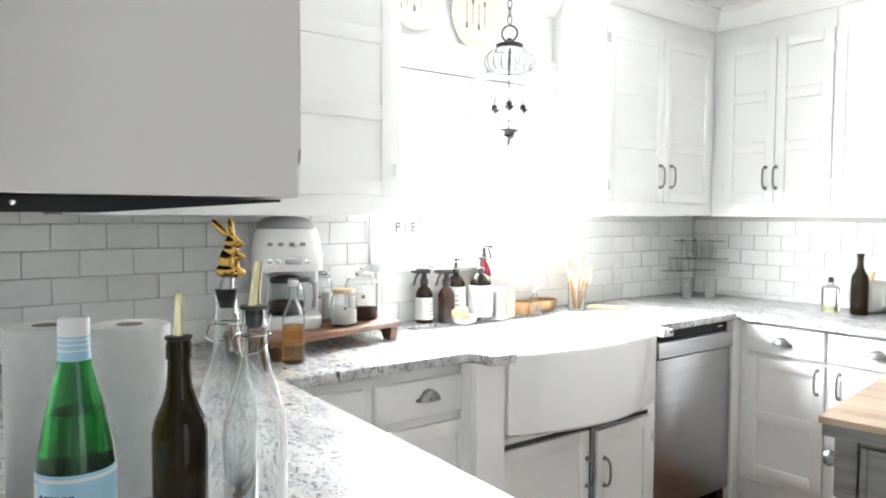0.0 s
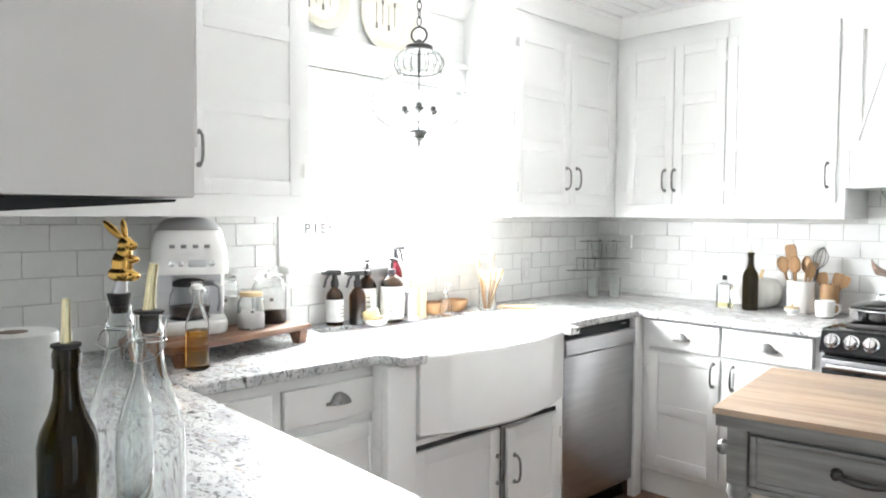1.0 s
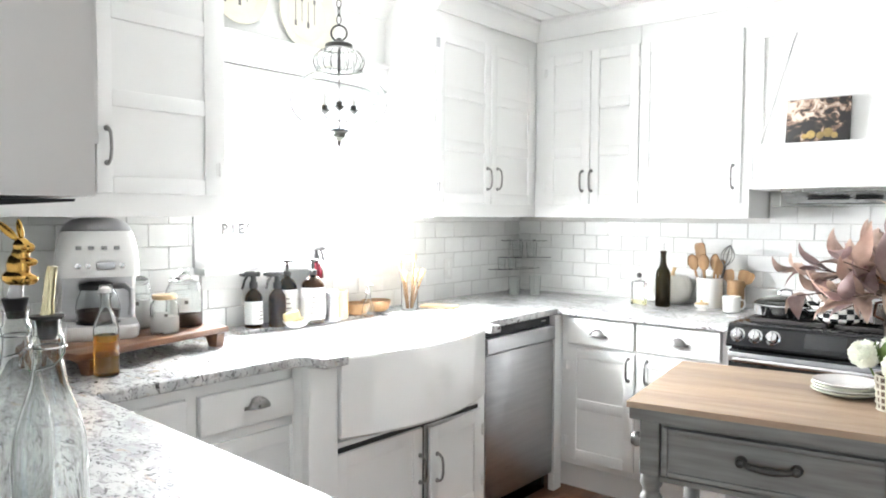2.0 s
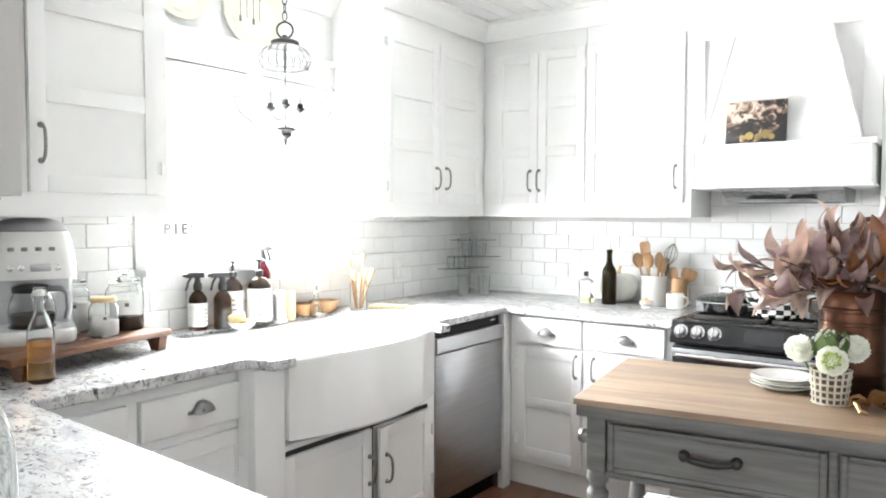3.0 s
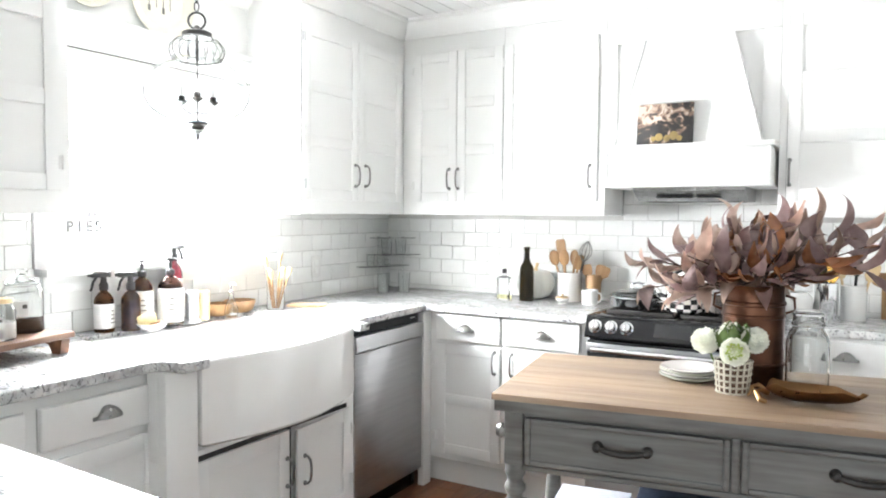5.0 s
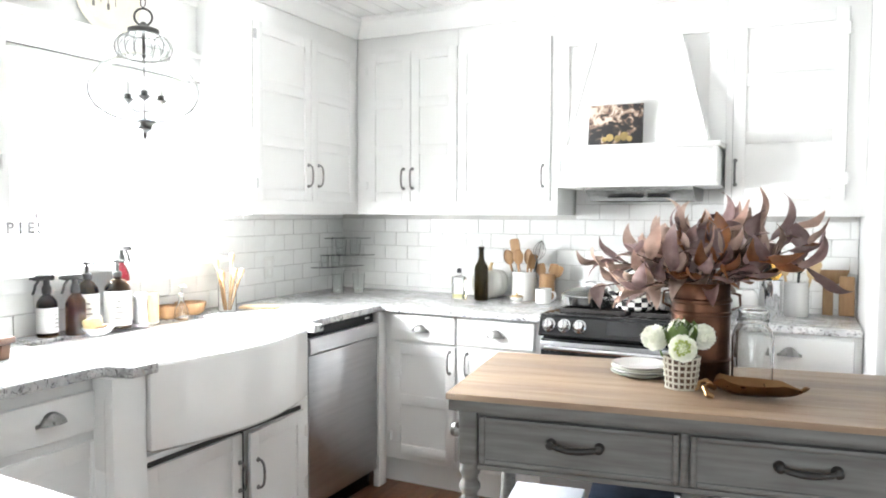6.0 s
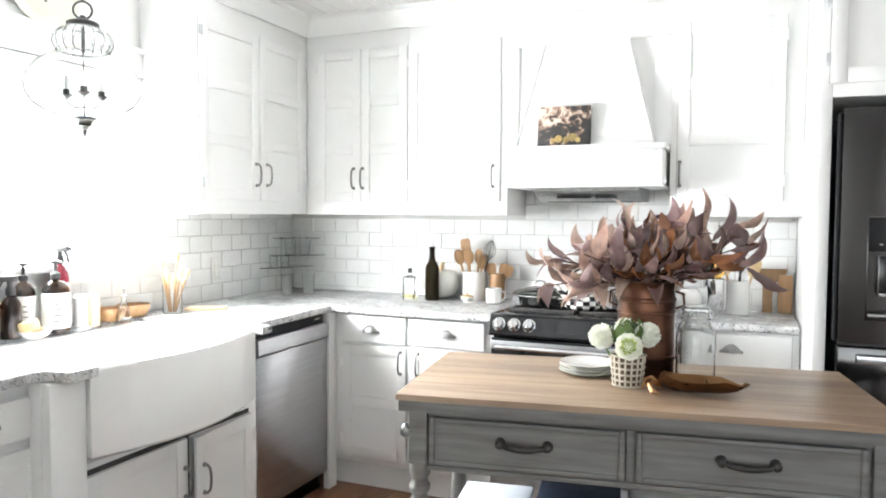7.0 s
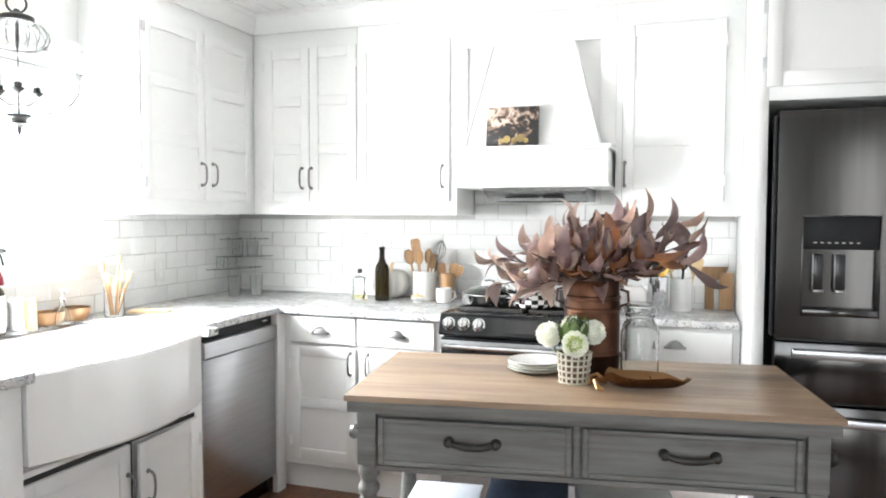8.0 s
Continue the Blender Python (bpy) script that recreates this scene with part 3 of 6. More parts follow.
def holed_panel(x0, x1, z0, z1, hx0, hx1, hz0, hz1, y0, y1):
    """A slab with a rectangular opening."""
    bm = bmesh.new()
    def loop(a, b, c, d, y):
        return [bm.verts.new(v) for v in ((a, y, c), (b, y, c), (b, y, d), (a, y, d))]
    of, ob2, hf, hb = loop(x0, x1, z0, z1, y0), loop(x0, x1, z0, z1, y1), loop(hx0, hx1, hz0, hz1, y0), loop(hx0, hx1, hz0, hz1, y1)
    for i in range(4):
        j = (i + 1) % 4
        for p, q in ((of, hf), (ob2, hb), (of, ob2), (hf, hb)):
            bm.faces.new((p[i], p[j], q[j], q[i]))
    return bm


fdoor = part("upper_door", holed_panel(0.0, 0.448, 0.953, 1.738, 0.082, 0.318, 1.034, 1.376, 0.0, 0.06), DARKSTEEL, fr)
part("dispenser_bay", boxes([(0.083, 0.317, 0.045, 0.058, 1.034, 1.376)]), DARKSTEEL, fdoor)
part("bay_surround", boxes([(0.079, 0.084, -0.002, 0.02, 1.031, 1.379), (0.316, 0.321, -0.002, 0.02, 1.031, 1.379), (0.084, 0.316, -0.002, 0.02, 1.374, 1.379)], 0.001), DARKSTEEL, fdoor, "thin steel edge round the dispenser")
part("dispenser_panel", box(0.0845, 0.3155, 0.004, 0.046, 1.262, 1.3735, 0.003), BLACKPANEL, fdoor, "black glass dispenser control panel")
for k in range(7):
    part("indicator", box(0.116 + k * 0.022, 0.126 + k * 0.022, 0.0025, 0.0045, 1.283, 1.288), PEWTER, fdoor)
for k in range(2):
    pad = part("paddle", box(0.118 + k * 0.068, 0.152 + k * 0.068, 0.022, 0.044, 1.122, 1.244, 0.004), BLACK, fdoor)
    part("paddle_edge", boxes([(0.116 + k * 0.068, 0.120 + k * 0.068, 0.016, 0.030, 1.120, 1.246), (0.120 + k * 0.068, 0.152 + k * 0.068, 0.014, 0.030, 1.112, 1.122)], 0.001), PEWTER, pad)
part("drip_tray", box(0.084, 0.316, -0.003, 0.044, 1.032, 1.058, 0.004), DARKSTEEL, fdoor)
part("hinge_side", box(-0.012, -0.002, 0.012, 0.07, 0.955, 1.725, 0.003), BLACKPANEL, fr)
part("upper_door", box(0.454, 0.902, 0.0, 0.06, 0.953, 1.738, 0.005), DARKSTEEL, fr)
part("middle_drawer", box(0.0, 0.902, 0.0, 0.06, 0.733, 0.940, 0.005), DARKSTEEL, fr)
part("freezer_drawer", box(0.0, 0.902, 0.0, 0.06, 0.06, 0.722, 0.005), DARKSTEEL, fr)
for z in (0.908, 0.680):
    part("handle", join(box(0.05, 0.852, -0.060, -0.038, z - 0.015, z + 0.015, 0.005), box(0.08, 0.11, -0.045, 0.002, z - 0.01, z + 0.01), box(0.79, 0.82, -0.045, 0.002, z - 0.01, z + 0.01)), STEEL, fr, "brushed steel handle")
for x in (0.418, 0.472):
    part("handle", join(tube([(x, -0.05, 1.03), (x, -0.055, 1.1), (x, -0.055, 1.6), (x, -0.05, 1.67)], 0.012, 10), box(x - 0.008, x + 0.008, -0.05, 0.002, 1.05, 1.08), box(x - 0.008, x + 0.008, -0.05, 0.002, 1.62, 1.65)), STEEL, fr, "brushed steel handle")

# ---- island ----
IROT = 8.6
isl = thing("kitchen_island", pose(1.729, -2.060, 0, 0, 0, IROT), "grey-washed kitchen island with turned legs and butcher block top", "kitchen island")
IL, ID, IZ = 1.236, 0.616, 0.90
PW = ID / 8
for k in range(8):
    part("top_plank", box(0.0, IL, k * PW + 0.0001, (k + 1) * PW - 0.0001, IZ - 0.017, IZ, 0.0008, 1), BUTCHER, isl, "oiled butcher block strip")
part("top_frame", box(0.006, IL - 0.006, 0.006, ID - 0.006, IZ - 0.048, IZ - 0.0172, 0.003), GREYWOOD, isl)


def island_leg():
    sq = box(-0.026, 0.026, -0.026, 0.026, 0.70, IZ - 0.048, 0.004)
    prof = [(0.024, 0.0), (0.027, 0.02), (0.018, 0.06), (0.024, 0.10), (0.029, 0.22), (0.029, 0.40), (0.021, 0.54), (0.019, 0.57), (0.028, 0.582), (0.028, 0.594), (0.021, 0.604), (0.021, 0.614), (0.029, 0.626), (0.029, 0.638), (0.022, 0.648), (0.022, 0.660), (0.029, 0.672), (0.027, 0.70), (0.0, 0.701)]
    return join(sq, lathe(prof, 20))


for x, y in ((0.052, 0.062), (IL - 0.048, 0.062), (0.052, ID - 0.062), (IL - 0.048, ID - 0.062)):
    part("leg", island_leg(), GREYWOOD, isl, at=pose(x, y, 0))
part("apron", boxes([(0.079, IL - 0.075, 0.048, 0.068, 0.687, 0.851), (0.079, IL - 0.075, ID - 0.06, ID - 0.04, 0.687, 0.851), (0.042, 0.062, 0.089, ID - 0.089, 0.687, 0.851), (IL - 0.062, IL - 0.042, 0.089, ID - 0.089, 0.687, 0.851)], 0.003), GREYWOOD, isl)
part("centre_stile", box(0.600, 0.620, 0.038, 0.0475, 0.702, 0.838, 0.002), GREYWOOD, isl)
part("rail", boxes([(0.079, IL - 0.075, 0.038, 0.0475, 0.687, 0.7015), (0.079, IL - 0.075, 0.038, 0.0475, 0.8385, 0.851)], 0.002), GREYWOOD, isl)
part("lower_shelf", boxes([(0.05, IL - 0.05, 0.05 + k * 0.10, 0.146 + k * 0.10, 0.16, 0.185) for k in range(5)], 0.003), GREYWOOD, isl)


def arch_pull():
    pts = [(-0.062, -0.002, 0), (-0.06, -0.018, 0.001), (-0.045, -0.026, -0.003), (-0.02, -0.029, -0.006), (0, -0.030, -0.0065), (0.02, -0.029, -0.006), (0.045, -0.026, -0.003), (0.06, -0.018, 0.001), (0.062, -0.002, 0)]
    ends = [moved(lathe([(0.014, 0), (0.014, 0.004), (0.011, 0.012), (0.011, 0.024), (0.006, 0.028), (0, 0.029)], 14), pose(x, 0, 0, 90)) for x in (-0.062, 0.062)]
    return join(tube(pts, 0.007, 10, taper=[0.007, 0.007, 0.0075, 0.0088, 0.0092, 0.0088, 0.0075, 0.007, 0.007]), *ends)


for a, b in ((0.085, 0.597), (0.623, 1.150)):
    z0, z1 = 0.706, 0.835
    dr = part("drawer", box(a + 0.012, b - 0.012, 0.034, 0.045, z0 + 0.012, z1 - 0.012), GREYWOOD, isl)
    for r in ((a, a + 0.016, 0.026, 0.045, z0, z1), (b - 0.016, b, 0.026, 0.045, z0, z1)):
        part("stile", box(*r, 0.005), GREYWOOD, dr)
    for r in ((a + 0.016, b - 0.016, 0.0265, 0.045, z0, z0 + 0.015), (a + 0.016, b - 0.016, 0.0265, 0.045, z1 - 0.015, z1)):
        part("rail", box(*r, 0.005), GREYWOOD, dr)
    part("pull", arch_pull(), BLACKIRON, dr, "black iron arch pull", at=pose((a + b) / 2, 0.034, (z0 + z1) / 2 + 0.010))
for x, ry, mat in ((0.042, -90, PEWTER), (IL - 0.042, 90, BLACKIRON)):
    part("knob", moved(lathe([(0.009, 0), (0.009, 0.030), (0.017, 0.034), (0.022, 0.046), (0.017, 0.058), (0, 0.062)], 18), pose(x, 0.115, 0.768, 0, ry)), mat, isl, "round metal knob")
# ---- small-thing materials ----
CLEAR = glass("clear_glass", (0.97, 0.985, 0.98))
GREENGLASS = glass("green_glass", (0.10, 0.54, 0.19))
BROWNGLASS = glass("olive_brown_glass", (0.020, 0.011, 0.0012), 0.0, 1.32)
BROWNGLASS.node_tree.nodes["Principled BSDF"].inputs["Transmission Weight"].default_value = 0.75
AMBER = glass("amber_glass", (0.24, 0.095, 0.018))
SYRUP = glass("amber_syrup", (0.80, 0.36, 0.06), 0.0, 1.36)
WATERGREEN = glass("water", (0.9, 0.97, 0.92), 0.0, 1.33)
OIL = glass("olive_oil", (0.90, 0.86, 0.50), 0.0, 1.45)
GOLD = surface("polished_gold", (0.66, 0.40, 0.11), (0.55, 0.32, 0.08), 0.16, 1.0, scale=30, bump=0.05)
COPPER = surface("aged_copper", (0.175, 0.080, 0.047), (0.045, 0.026, 0.021), 0.36, 1.0, scale=9, bump=0.12, fine=60, spread=0.14)
BRONZE = surface("bronze", (0.36, 0.21, 0.10), (0.25, 0.135, 0.06), 0.30, 1.0, scale=6, bump=0.02, fine=50, spread=0.1)
PALEGOLD = surface("pale_brass", (0.72, 0.66, 0.44), (0.64, 0.57, 0.36), 0.22, 1.0, scale=30, bump=0.05)
PAPER = surface("paper_towel", (0.72, 0.72, 0.70), (0.67, 0.67, 0.65), 0.95, scale=40, bump=0.5, fine=260)
CARD = surface("cardboard", (0.22, 0.16, 0.12), (0.16, 0.115, 0.085), 0.9, scale=20, bump=0.2)
LABELW = surface("white_label", (0.78, 0.78, 0.76), (0.72, 0.72, 0.70), 0.6, scale=20, bump=0.05)
LABELB = surface("pale_blue_label", (0.30, 0.52, 0.66), (0.36, 0.58, 0.70), 0.5, scale=14, bump=0.05)
NAVY = surface("navy_print", (0.03, 0.06, 0.16), (0.05, 0.08, 0.2), 0.5, bump=0.02)
BLACKPLASTIC = surface("black_plastic", (0.010, 0.010, 0.010), (0.018, 0.017, 0.017), 0.55, scale=20, bump=0.08)
REDPLASTIC = surface("dark_red_bottle", (0.16, 0.012, 0.02), (0.10, 0.008, 0.015), 0.25, scale=12, bump=0.03)
WALNUT = surface("dark_stained_wood", (0.22, 0.10, 0.048), (0.11, 0.048, 0.024), 0.42, scale=8, stretch=(0.7, 6, 6), bump=0.25, fine=60)
BEECH = surface("beech_wood", (0.38, 0.225, 0.105), (0.27, 0.145, 0.062), 0.5, scale=10, stretch=(5, 5, 0.8), bump=0.15, fine=70, per_object=0.15)
BAMBOO = surface("pale_wood_lid", (0.62, 0.46, 0.26), (0.52, 0.37, 0.20), 0.5, scale=14, stretch=(1, 6, 1), bump=0.1)
CERAMIC = surface("white_ceramic", (0.80, 0.79, 0.77), (0.76, 0.75, 0.73), 0.22, scale=8, bump=0.04, fine=40, coat=0.2)
PUMPKIN = surface("white_pumpkin_skin", (0.74, 0.73, 0.68), (0.66, 0.65, 0.60), 0.45, scale=14, bump=0.15, fine=50)
FLOUR = surface("white_powder", (0.80, 0.79, 0.77), (0.74, 0.73, 0.71), 0.95, scale=60, bump=0.5)
COFFEE = surface("ground_coffee", (0.035, 0.018, 0.010), (0.06, 0.03, 0.017), 0.9, scale=90, bump=0.6)
CREAM = surface("cream_enamel_plate", (0.72, 0.69, 0.58), (0.66, 0.63, 0.53), 0.35, scale=8, bump=0.05)
INK = surface("faded_ink", (0.12, 0.11, 0.10), (0.18, 0.17, 0.155), 0.7, bump=0)
YELLOW = surface("yellow_sponge", (0.74, 0.62, 0.34), (0.66, 0.52, 0.26), 0.9, scale=60, bump=0.6, fine=160)
PLATEGREEN = surface("sage_rim_stoneware", (0.62, 0.64, 0.56), (0.50, 0.53, 0.44), 0.35, scale=16, bump=0.08)
NAVYBOX = surface("navy_fabric", (0.035, 0.055, 0.10), (0.05, 0.075, 0.13), 0.85, scale=30, bump=0.5, fine=220)
PETAL = surface("white_green_petals", (0.92, 0.92, 0.85), (0.90, 0.91, 0.79), 0.6, scale=20, bump=0.1, per_island=0.08)
PETALC = surface("lime_petals", (0.60, 0.66, 0.22), (0.50, 0.60, 0.16), 0.6, scale=20, bump=0.1, per_island=0.1)
GREENLEAF = surface("green_leaf", (0.10, 0.17, 0.04), (0.15, 0.22, 0.06), 0.5, scale=20, bump=0.1, per_object=0.2)


def leaf_mat(name, c1, c2, vary):
    """Dried leaf: blotched colour, veins in the bump, light passing through."""
    m = surface(name, c1, c2, 0.5, scale=14, bump=0.25, fine=70, per_object=vary)
    n, l = m.node_tree.nodes, m.node_tree.links
    p = n["Principled BSDF"]
    tr = n.new("ShaderNodeBsdfTranslucent")
    l.new(p.inputs["Base Color"].links[0].from_socket, tr.inputs["Color"])
    mx = n.new("ShaderNodeMixShader")
    mx.inputs[0].default_value = 0.35
    l.new(p.outputs[0], mx.inputs[1])
    l.new(tr.outputs[0], mx.inputs[2])
    l.new(mx.outputs[0], n["Material Output"].inputs[0])
    return m


MAUVE = leaf_mat("dusty_mauve_leaf", (0.62, 0.495, 0.48), (0.37, 0.255, 0.25), 0.34)
RUST = leaf_mat("rust_leaf", (0.62, 0.30, 0.13), (0.40, 0.22, 0.14), 0.3)
BLUSH = leaf_mat("blush_leaf", (0.74, 0.62, 0.54), (0.50, 0.36, 0.30), 0.25)
TWIG = surface("dark_twig", (0.07, 0.04, 0.028), (0.11, 0.065, 0.045), 0.8, scale=40, bump=0.3)
WICKER = surface("whitewashed_wicker", (0.60, 0.57, 0.48), (0.42, 0.39, 0.31), 0.7, scale=40, bump=0.3)


def check_mat():
    m, n, l, p = node_mat("black_white_check")
    co = n.new("ShaderNodeTexCoord")
    sep = n.new("ShaderNodeSeparateXYZ")
    l.new(co.outputs["Object"], sep.inputs[0])
    at2 = n.new("ShaderNodeMath")
    at2.operation = "ARCTAN2"
    l.new(sep.outputs[1], at2.inputs[0])
    l.new(sep.outputs[0], at2.inputs[1])
    comb = n.new("ShaderNodeCombineXYZ")
    for src, gain, slot in ((at2.outputs[0], 9 / math.pi, 0), (sep.outputs[2], 48.0, 1)):
        mu = n.new("ShaderNodeMath")
        mu.operation = "MULTIPLY"
        mu.inputs[1].default_value = gain
        l.new(src, mu.inputs[0])
        l.new(mu.outputs[0], comb.inputs[slot])
    comb.inputs[2].default_value = 0.5
    ch = n.new("ShaderNodeTexChecker")
    ch.inputs["Scale"].default_value = 1.0
    ch.inputs["Color1"].default_value, ch.inputs["Color2"].default_value = (0.015, 0.015, 0.016, 1), (0.75, 0.74, 0.70, 1)
    l.new(comb.outputs[0], ch.inputs[0])
    l.new(ch.outputs[0], p.inputs["Base Color"])
    p.inputs["Roughness"].default_value = 0.15
    return m


def painting_mat():
    m, n, l, p = node_mat("oil_painting")
    co = n.new("ShaderNodeTexCoord")
    t = n.new("ShaderNodeTexNoise")
    t.inputs["Scale"].default_value, t.inputs["Detail"].default_value, t.inputs["Distortion"].default_value = 24, 8, 0.9
    l.new(co.outputs["Object"], t.inputs[0])
    sep = n.new("ShaderNodeSeparateXYZ")
    l.new(co.outputs["Object"], sep.inputs[0])
    mr = n.new("ShaderNodeMapRange")
    mr.inputs[1].default_value, mr.inputs[2].default_value, mr.inputs[3].default_value, mr.inputs[4].default_value = 0, 0.19, -0.14, 0.12
    l.new(sep.outputs[2], mr.inputs[0])
    add = n.new("ShaderNodeMath")
    l.new(t.outputs[0], add.inputs[0])
    mx = n.new("ShaderNodeMapRange")
    mx.inputs[1].default_value, mx.inputs[2].default_value, mx.inputs[3].default_value, mx.inputs[4].default_value = 0.12, 0.18, 0.02, -0.10
    l.new(sep.outputs[0], mx.inputs[0])
    both = n.new("ShaderNodeMath")
    l.new(mr.outputs[0], both.inputs[0])
    l.new(mx.outputs[0], both.inputs[1])
    l.new(both.outputs[0], add.inputs[1])
    ramp = n.new("ShaderNodeValToRGB")
    e = ramp.color_ramp.elements
    e[0].position, e[0].color = 0.42, (0.014, 0.012, 0.012, 1)
    e[1].position, e[1].color = 0.64, (0.60, 0.51, 0.43, 1)
    for pos, c in ((0.49, (0.050, 0.036, 0.030, 1)), (0.53, (0.20, 0.12, 0.085, 1)), (0.58, (0.42, 0.32, 0.25, 1))):
        x = e.new(pos)
        x.color = c
    l.new(add.outputs[0], ramp.inputs[0])
    l.new(ramp.outputs[0], p.inputs["Base Color"])
    p.inputs["Roughness"].default_value = 0.45
    return m


CHECK, PAINTING = check_mat(), painting_mat()


# ---- makers of small things ----
def ellipsoid(cx, cy, cz, rx, ry, rz, seg=14):
    bm = bmesh.new()
    bmesh.ops.create_uvsphere(bm, u_segments=seg, v_segments=max(6, seg // 2), radius=1)
    return moved(bm, Matrix.Translation((cx, cy, cz)) @ Matrix.Diagonal((rx, ry, rz, 1)))


def band(r, z0, z1, a0=0, a1=360, t=0.0006, seg=24):
    """A label wrapped round a bottle of radius r."""
    bm = bmesh.new()
    cols = []
    for i in range(seg + 1):
        a = radians(a0 + (a1 - a0) * i / seg)
        cols.append([bm.verts.new((rr * math.cos(a), rr * math.sin(a), z)) for rr, z in ((r, z0), (r + t, z0), (r + t, z1), (r, z1))])
    for a, b in zip(cols, cols[1:]):
        for k in range(4):
            j = (k + 1) % 4
            bm.faces.new((a[k], a[j], b[j], b[k]))
    bm.faces.new(cols[0])
    bm.faces.new(cols[-1])
    return bm


def fill(profile, z1, inset=0.0022, z0=0.005):
    """The liquid or powder inside a vessel up to z1."""
    pts = [(r - inset, max(z, z0)) for r, z in profile if z < z1]
    top_r = np.interp(z1, [z for _, z in profile], [r for r, _ in profile]) - inset
    return lathe([(0, z0)] + pts + [(top_r, z1), (0, z1)], 24)


def words(text, size, m, parent, mat, name="lettering"):
    cu = bpy.data.curves.new(name, "FONT")
    cu.body, cu.size, cu.extrude, cu.align_x = text, size, 0.0006, "CENTER"
    cu.offset = size * 0.04
    tmp = new("tmp_text", cu)
    me = bpy.data.meshes.new_from_object(tmp.evaluated_get(bpy.context.evaluated_depsgraph_get()))
    bpy.data.objects.remove(tmp)
    me.materials.append(mat)
    ob = new(name, me)
    ob.parent, ob.matrix_basis = parent, m
    return ob


# ---- things on the peninsula counter ----
g = thing("water_bottle", pose(1.626, -3.661, COUNTER, 0, 0, 25) @ Matrix.Diagonal((0.93, 0.93, 1, 1)), "green glass mineral water bottle with a blue label, half full", "bottle", "bottles on the peninsula")
GP = [(0.040, 0), (0.0455, 0.006), (0.0455, 0.165), (0.043, 0.19), (0.034, 0.235), (0.024, 0.270), (0.0185, 0.295), (0.0165, 0.31), (0.0165, 0.322)]
part("glass_body", shell(GP, 0.003), GREENGLASS, g)
part("water", fill(GP, 0.232), WATERGREEN, g)
part("label", band(0.0458, 0.03, 0.168), LABELB, g, "pale blue paper label")
part("label_border", band(0.0465, 0.160, 0.164), LABELW, g)
part("label_print", join(*(band(0.0466, 0.125, 0.145, a, a + 7) for a in (-95, -84, -76, -66, -56, -46))), NAVY, g)
part("label_panel", band(0.0464, 0.05, 0.156, -140, -104), LABELW, g)
part("neck_label", join(band(0.0186, 0.292, 0.298), band(0.0178, 0.298, 0.320)), LABELB, g)
part("neck_stripe", join(band(0.0182, 0.303, 0.3045), band(0.0182, 0.310, 0.3115), band(0.0182, 0.316, 0.3175)), LABELW, g)
part("cap", lathe([(0.0175, 0.320), (0.0185, 0.322), (0.0185, 0.338), (0.0165, 0.341), (0, 0.341)], 24), LABELW, g, "white screw cap")

b = thing("oil_bottle", pose(1.600, -3.533, COUNTER), "dark olive glass oil bottle with a gold pourer", "bottle", "bottles on the peninsula")
OP = [(0.031, 0), (0.035, 0.005), (0.035, 0.178), (0.031, 0.196), (0.022, 0.216), (0.0165, 0.236), (0.0145, 0.262), (0.0145, 0.272), (0.0165, 0.274), (0.0165, 0.290), (0.015, 0.297)]
part("glass_body", lathe([(0, 0)] + OP + [(0, 0.297)], 28), BROWNGLASS, b)
part("stopper", lathe([(0.014, 0.2972), (0.014, 0.298), (0.0175, 0.299), (0.0175, 0.303), (0, 0.304)], 18), BLACKPLASTIC, b)
part("pourer", tube([(0, 0, 0.302), (0.001, 0, 0.32), (-0.001, 0.001, 0.345), (-0.003, 0.002, 0.358)], 0.006, 10, taper=[0.0075, 0.006, 0.0055, 0.0045]), PALEGOLD, b, "gold pourer spout")


